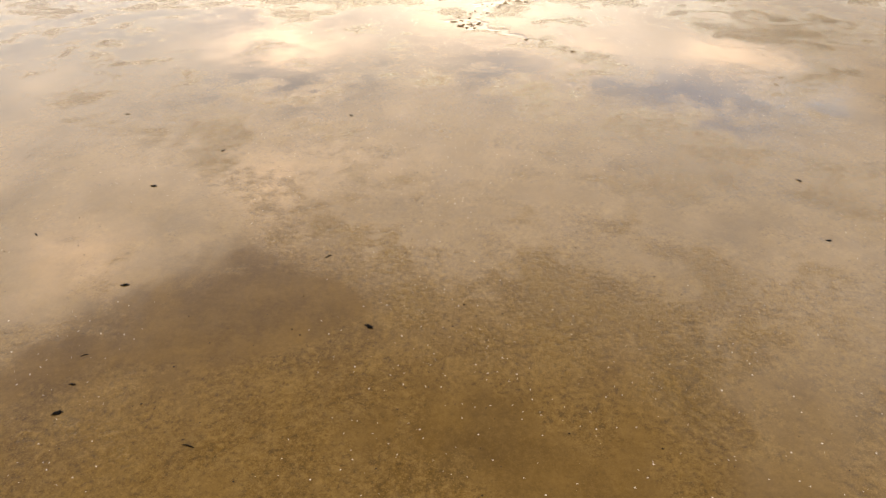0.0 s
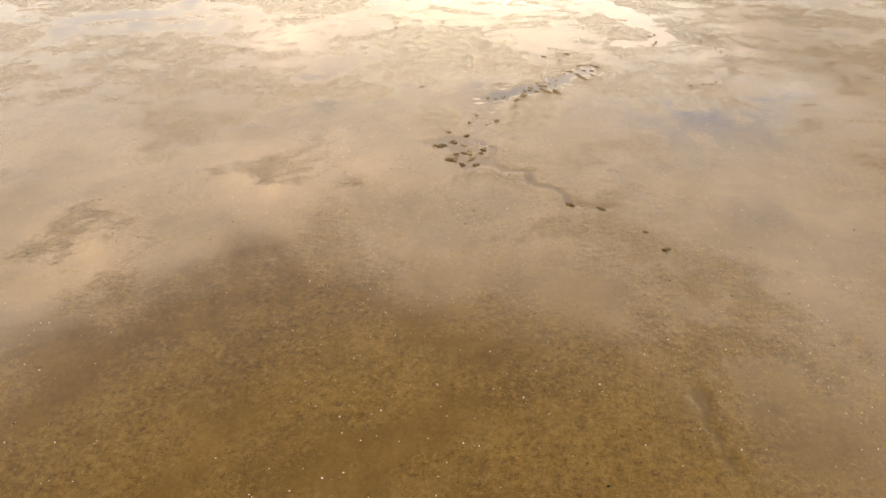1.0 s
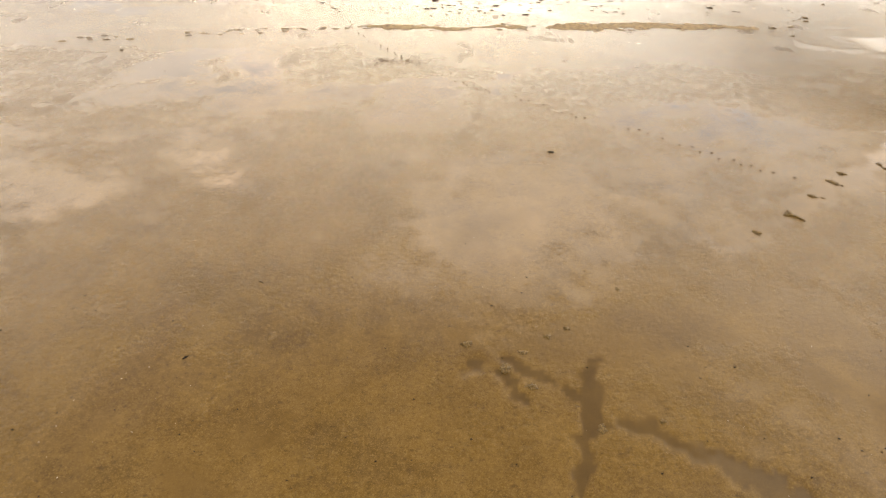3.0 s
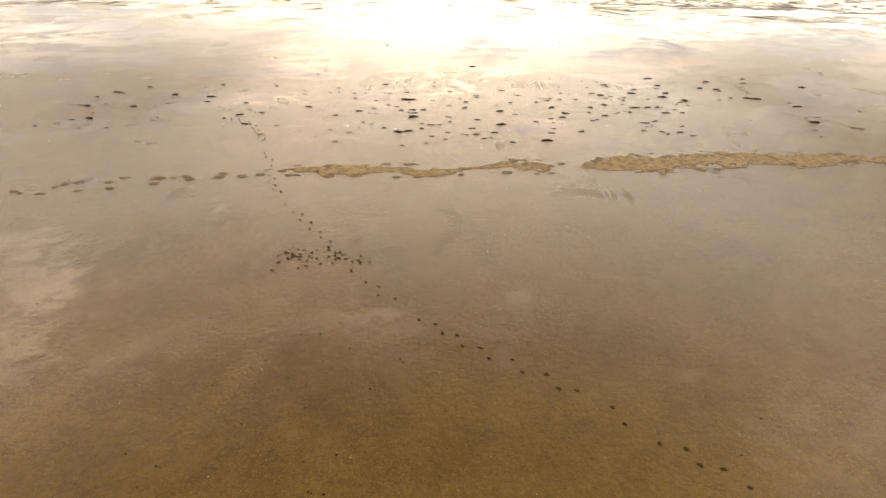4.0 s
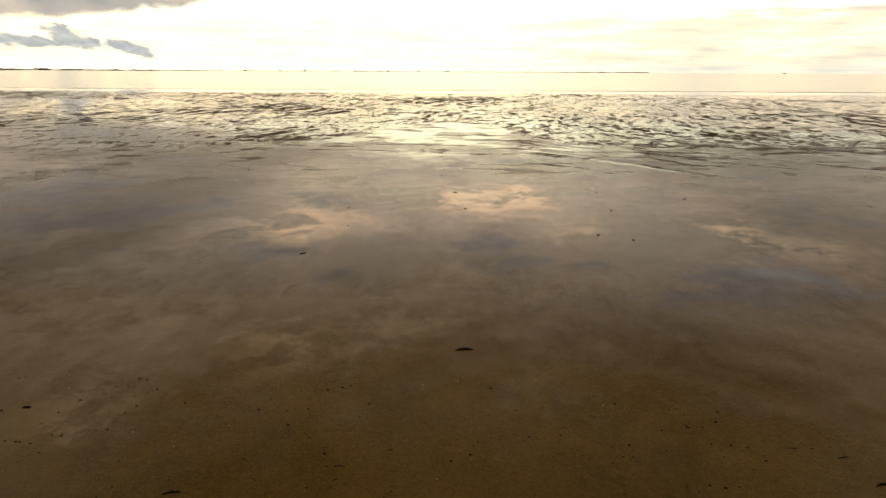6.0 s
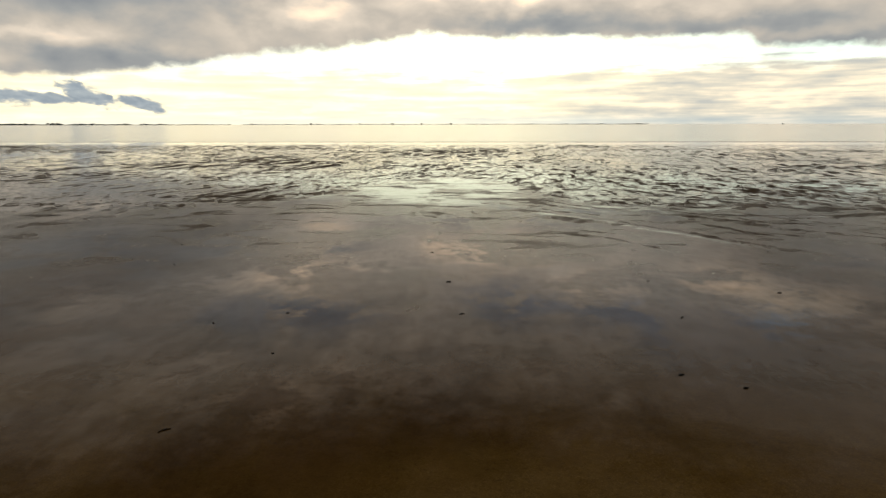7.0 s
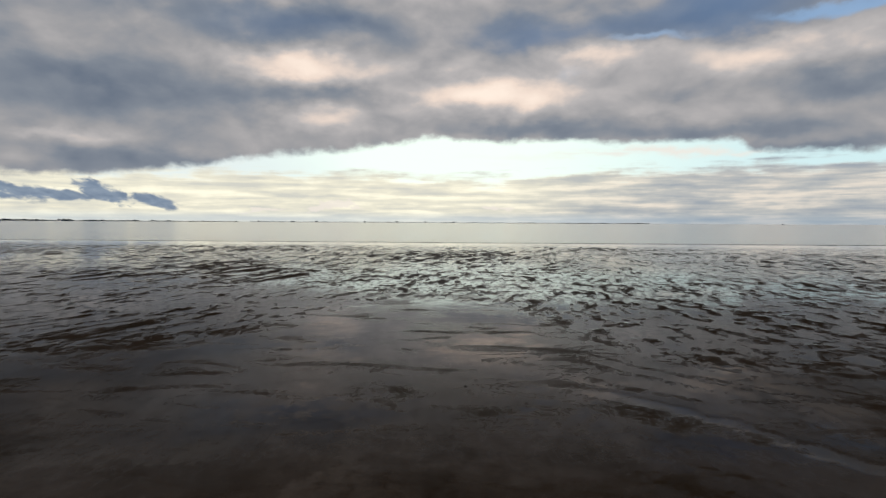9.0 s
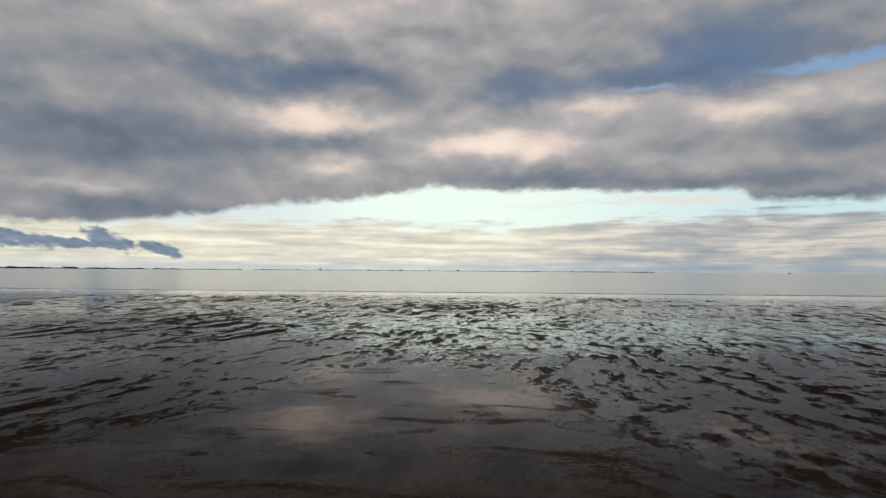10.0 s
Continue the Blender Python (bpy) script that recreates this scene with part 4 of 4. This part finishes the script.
def footprint_kind(seed, size=1.0):
    """A print: a trodden floor within a low rim of pressed-out mud."""
    bm = bmesh.new()
    n = 18
    rows = []
    for k, (f, z) in enumerate(((0.0, 0.006), (0.55, 0.005), (0.85, 0.010), (1.05, 0.020), (1.28, 0.008), (1.6, -0.012))):
        ring = []
        for i in range(n):
            a = 2 * math.pi * i / n
            w = 0.055 + 0.014 * math.cos(a * 2 + 1) + 0.012 * math.sin(a)
            wob = 1 + 0.22 * noise.noise((math.cos(a) * 1.5, math.sin(a) * 1.5, seed * 2.7 + k * 0.4))
            zz = z * (1 + 0.8 * noise.noise((math.cos(a) * 1.2, math.sin(a) * 1.2, seed * 5.1 + 9)))
            ring.append(bm.verts.new((math.cos(a) * w * f * wob * size, math.sin(a) * 0.13 * f * wob * size, zz if f else z)))
        rows.append(ring)
    for p, q in zip(rows, rows[1:]):
        for i in range(n):
            bm.faces.new((p[i], p[(i + 1) % n], q[(i + 1) % n], q[i]))
    bmesh.ops.remove_doubles(bm, verts=rows[0], dist=0.001)
    ob = mesh_object("footprint", bm, PRINT)
    return tagged(ob, "dark footprint pressed into wet sand with a low rim", "footprint", "trails of footprints")


PRINTS = [footprint_kind(s) for s in range(5)]
TRAIL_A = [(14.0, 46.6), (14.9, 43.9), (15.1, 42.6), (15.0, 41.2), (14.5, 39.6), (13.9, 38.2), (13.1, 37.4), (11.4, 36.6)]
TRAIL_B = [(-8.1, 91.0), (-6.9, 90.1), (-5.6, 87.6), (-5.1, 86.3), (-3.9, 82.6), (-2.8, 80.8), (-1.3, 78.6), (-0.2, 76.9), (0.9, 75.4), (2.8, 73.6), (4.1, 72.7), (5.5, 71.6), (6.9, 70.3), (9.1, 69.1),
           (11.1, 67.0), (12.7, 65.6), (13.4, 65.2)]


def trail(line, step, seed, size=1.0, gaps=0.12):
    r = random.Random(seed)
    first = seed == 1
    side, left, i = 1, 0.0, 0
    for (ax, ay), (bx, by) in zip(line, line[1:]):
        run = math.hypot(bx - ax, by - ay)
        d = left
        while d < run:
            side = -side
            if r.random() > gaps:
                ux, uy = (bx - ax) / run, (by - ay) / run
                x, y = ax + ux * d - uy * side * 0.10 + r.uniform(-0.04, 0.04), ay + uy * d + ux * side * 0.10 + r.uniform(-0.04, 0.04)
                m = pose(x, y, on_sand(x, y), 0, 0, math.degrees(math.atan2(uy, ux)) - 90 + side * 8 + r.uniform(-9, 9))
                ob = PRINTS[i % 5]
                if first and i < 5:
                    ob.matrix_basis = m
                else:
                    ob = copy_thing(ob, m)
                ob.scale = (size * r.uniform(0.8, 1.2), size * r.uniform(0.8, 1.15), r.uniform(0.7, 1.3))
                i += 1
            d += step * r.uniform(0.88, 1.12)
        left = d - run


trail(TRAIL_A, 0.36, 1, 0.42, 0.05)
trail(TRAIL_B, 0.36, 2, 0.34, 0.2)
_r = random.Random(5)
for i in range(48):      # a patch of trampled sand
    x, y = _r.gauss(-1.4, 0.65), _r.gauss(77.3, 0.22)
    ob = copy_thing(PRINTS[i % 5], pose(x, y, on_sand(x, y), 0, 0, _r.uniform(0, 360)))
    ob.scale = (_r.uniform(0.3, 0.6), _r.uniform(0.15, 0.4), _r.uniform(0.5, 0.9))


def weed_kind(seed):
    """A crescent of matted weed, or a ragged tuft."""
    r = random.Random(seed + 40)
    bm = bmesh.new()
    if seed % 3 == 2:
        bmesh.ops.create_icosphere(bm, subdivisions=4, radius=1.0)
        off = Vector((seed * 2.9, 0, seed))
        for v in bm.verts:
            p = v.co.copy()
            f = 0.8 + 0.7 * noise.noise(p * 1.5 + off) + 1.1 * max(0, noise.noise(p * 4.5 + off)) + 0.5 * noise.noise(p * 9 + off)
            v.co = Vector((p.x * 0.16 * f, p.y * 0.11 * f, max(p.z * 0.055 * f, -0.012)))
    else:
        n, sides = 26, 10
        bend, lean = r.uniform(0.04, 0.12), r.uniform(-0.03, 0.03)
        rings = []
        for i in range(n):
            f = i / (n - 1) * 2 - 1
            body = max(0.10, (1 - f * f) ** 0.6)
            at = Vector((f * 0.25, bend * (1 - f * f) + lean * f, 0.010 + 0.012 * body))
            ring = []
            for j in range(sides):
                a = 2 * math.pi * j / sides
                fray = 0.55 + 1.1 * abs(noise.noise((f * 6, a * 1.1, seed * 4.7))) + 1.8 * max(0, noise.noise((f * 13, a * 2, seed * 2.3)))
                ring.append(bm.verts.new(at + Vector((0.02 * noise.noise((f * 14, a * 3, seed)), math.cos(a) * 0.038 * body * fray, math.sin(a) * 0.030 * body * fray))))
            rings.append(ring)
        for p, q in zip(rings, rings[1:]):
            for j in range(sides):
                bm.faces.new((p[j], q[j], q[(j + 1) % sides], p[(j + 1) % sides]))
        bm.faces.new(rings[0])
        bm.faces.new(rings[-1][::-1])
    ob = mesh_object("seaweed_clump", bm, WEED)
    return tagged(ob, "black curled clump of seaweed lying on wet sand", "seaweed", "seaweed clumps")


WEEDS = [weed_kind(s) for s in range(9)]
WEED_MATS = [(14.7, 101.6), (12.6, 97.5), (14.6, 97.7), (14.1, 96.7), (18.1, 100.9), (17.1, 99.1), (17.9, 98.7), (20.8, 101.9), (15.1, 96.0), (11.9, 94.2), (-10.7, 95.2), (-0.2, 95.3), (0.1, 95.2), (0.5, 91.8), (-0.0, 89.2), (0.4, 89.3),
             (4.7, 90.6), (4.8, 93.1), (6.5, 88.2), (3.7, 104.8), (-16.2, 93.0), (-16.2, 95.9), (-15.0, 97.3), (-12.8, 95.6), (-13.8, 92.9), (-14.8, 90.6), (23.4, 99.7), (19.2, 96.5), (20.7, 94.9), (20.0, 91.9), (18.8, 96.7)]
WEED_WEST = [(-11.1, 98.2), (-10.5, 94.1), (-8.5, 91.0), (-8.4, 94.0), (-8.0, 91.7), (-7.8, 92.6), (-7.2, 90.1), (-6.1, 88.5), (-5.7, 87.7), (-5.7, 89.9), (-5.0, 93.4), (-4.5, 96.6), (-2.9, 95.4), (-2.6, 87.6), (-2.3, 92.7), (-2.2, 89.0), (-1.8, 90.7),
             (-1.7, 94.9), (-1.6, 93.2), (-1.6, 98.9), (-1.4, 90.4), (-0.2, 93.0), (-0.2, 96.9), (0.3, 87.2), (0.4, 91.5), (0.4, 93.1), (0.5, 92.5), (0.9, 93.1), (1.0, 89.8), (1.0, 90.6), (1.3, 87.6), (1.3, 95.1), (1.3, 98.5), (1.4, 90.4), (1.5, 88.6), (1.8, 90.4), (2.1, 88.2), (2.2, 89.2)]
WEED_MIDDLE = [(2.2, 91.8), (2.2, 94.0), (2.3, 91.0), (3.0, 88.9), (3.0, 93.6), (3.1, 94.9), (3.3, 89.9), (3.5, 89.0), (3.6, 91.4), (3.7, 95.9), (3.7, 96.3), (3.8, 88.4), (4.1, 88.5), (4.3, 89.3), (4.7, 94.3), (5.0, 87.9), (5.2, 97.7), (5.5, 92.5), (5.5, 94.9),
               (6.0, 96.6), (6.4, 91.2), (6.9, 89.4), (6.9, 95.1), (7.1, 90.1), (7.2, 91.1), (7.2, 91.8), (7.5, 93.9), (7.5, 95.4), (7.6, 94.1), (7.7, 95.9), (7.8, 92.1), (8.1, 92.8), (8.2, 95.7), (8.3, 89.7), (8.5, 97.2), (9.1, 95.8), (9.2, 91.6), (9.3, 93.1)]
WEED_EAST = [(9.6, 94.2), (10.0, 92.6), (10.3, 97.3), (10.4, 94.8), (10.6, 92.9), (10.7, 96.9), (10.8, 93.2), (10.8, 96.2), (11.2, 90.0), (11.2, 96.6), (11.2, 100.4), (11.4, 93.3), (11.4, 94.8), (11.5, 99.6), (11.6, 91.3), (11.6, 99.2), (11.7, 95.8), (11.8, 90.8),
             (11.9, 96.4), (12.2, 91.6), (12.6, 94.3), (12.8, 89.8), (13.0, 98.5), (13.1, 94.3), (13.1, 96.1), (13.2, 93.2), (13.9, 93.9), (14.1, 93.3), (14.4, 98.8), (14.7, 95.5), (14.7, 99.6), (14.9, 94.9), (15.1, 95.8), (17.9, 96.7), (17.9, 98.3), (20.3, 100.6)]
scatter(WEEDS, WEED_MATS, 0.75, 1.1, 40, 11, flat=0.9)
_r = random.Random(12)
for x, y in WEED_WEST + WEED_MIDDLE + WEED_EAST:
    ob = copy_thing(WEEDS[_r.choice((0, 1, 3, 4, 6, 7, 0, 3, 2, 5))], pose(x, y, on_sand(x, y), 0, 0, _r.uniform(-22, 22)))
    size = _r.uniform(0.40, 0.80) * (0.85 if y < 91 else 1.0)
    ob.scale = (size * _r.uniform(0.9, 1.35), size * _r.uniform(0.5, 1.15), size * _r.uniform(0.5, 1.0))
for i in range(110):
    x, y = _r.choice((-1, 1)) * _r.uniform(2, 22) + 5, _r.triangular(86.6, 102, 91)
    ob = copy_thing(WEEDS[_r.randrange(9)], pose(x, y, on_sand(x, y), 0, 0, _r.uniform(-25, 25)))
    size = 0.18 + 0.40 * _r.random() ** 1.6
    ob.scale = (size * _r.uniform(1.0, 1.4), size * _r.uniform(0.5, 0.95), size * 0.8)
STRAYS = [(-13.0, 13.5), (-8.0, 10.1), (-9.3, 7.4), (-11.3, 4.5), (-7.3, -0.9), (10.2, 4.6), (-7.5, -0.1), (-1.7, 0.9), (-4.0, 13.5), (-3.1, 3.6), (11.1, 8.1), (-7.8, 2.3), (-4.5, -2.3), (-7.2, -1.6),
          (-3.2, 47.2), (-1.0, 36.0), (5.1, 67.0), (-4.1, 56.4), (-3.2, 59.0), (-15.3, 78.0), (-2.7, 122.0), (3.8, 122.1), (-5.0, 120.8), (-10.7, 129.5), (11.8, 121.9), (17.0, 125.3), (-2.0, 118.1), (-3.0, 113.4), (10.0, 116.9), (11.4, 116.1),
          (12.1, 127.0), (3.2, 126.6), (-12.7, 134.5), (2.1, 132.7), (-6.0, 154.8), (4.5, 148.0)]
for i, (x, y) in enumerate(STRAYS):
    ob = copy_thing(WEEDS[(i * 3 + 2) % 9 if i % 3 else i % 9], pose(x, y, on_sand(x, y), 0, 0, _r.uniform(-60, 60)))
    size = _r.uniform(0.30, 0.6)
    ob.scale = (size, size * _r.uniform(0.5, 1.0), size)


def litter(name, count, mat, low, high, area, seed, label):
    """Countless small flakes lying on the sand."""
    rng = np.random.default_rng(seed)
    x0, x1, y0, y1 = area
    x, y = rng.uniform(x0, x1, count * 3), rng.uniform(y0, y1, count * 3)
    keep = cloudy(x * 0.22, y * 0.22, 3, seed) + rng.uniform(-0.15, 0.15, count * 3) > 0.5
    x, y = x[keep][:count], y[keep][:count]
    z = np.clip(sand_height(x[None], y[None])[0][0], 0, 1)
    size = rng.uniform(low, high, len(x)) * rng.uniform(0.6, 1.0, len(x))
    a = rng.uniform(0, 6.28, len(x))
    corners = []
    for j, (r, dz) in enumerate(((1, -0.1), (0.7, 0.25), (1, 0.05), (0.8, 0.3))):
        t = a + j * 1.57
        corners.append(np.stack([x + np.cos(t) * r * size, y + np.sin(t) * r * size * 0.8, z + dz * size], -1))
    corners.append(np.stack([x, y, z + 0.45 * size], -1))
    verts = np.stack(corners, 1).reshape(-1, 3)
    base = np.arange(len(x))[:, None, None] * 5
    faces = (base + np.array([[0, 1, 4], [1, 2, 4], [2, 3, 4], [3, 0, 4]])[None]).reshape(-1, 3)
    me = bpy.data.meshes.new(name)
    me.from_pydata(verts.tolist(), [], faces.tolist())
    me.materials.append(mat)
    tagged(new(name, me), label, "litter", kind="stuff")


litter("shell_fragments", 3600, SHELL, 0.008, 0.027, (-14, 16, -6, 33), 21, "small white shell fragments strewn over the wet sand")
litter("shell_grit", 1500, SHELL, 0.006, 0.018, (-14, 16, 33, 104), 23, "sparse tiny shell fragments on smooth wet sand")
litter("weed_scraps", 800, WEED, 0.025, 0.06, (-18, 24, 86, 103), 37, "black scraps of weed strewn along the tide line")
litter("weed_crumbs", 3200, WEED, 0.012, 0.04, (-18, 22, -5, 104), 33, "dark crumbs of weed and grit on the sand")
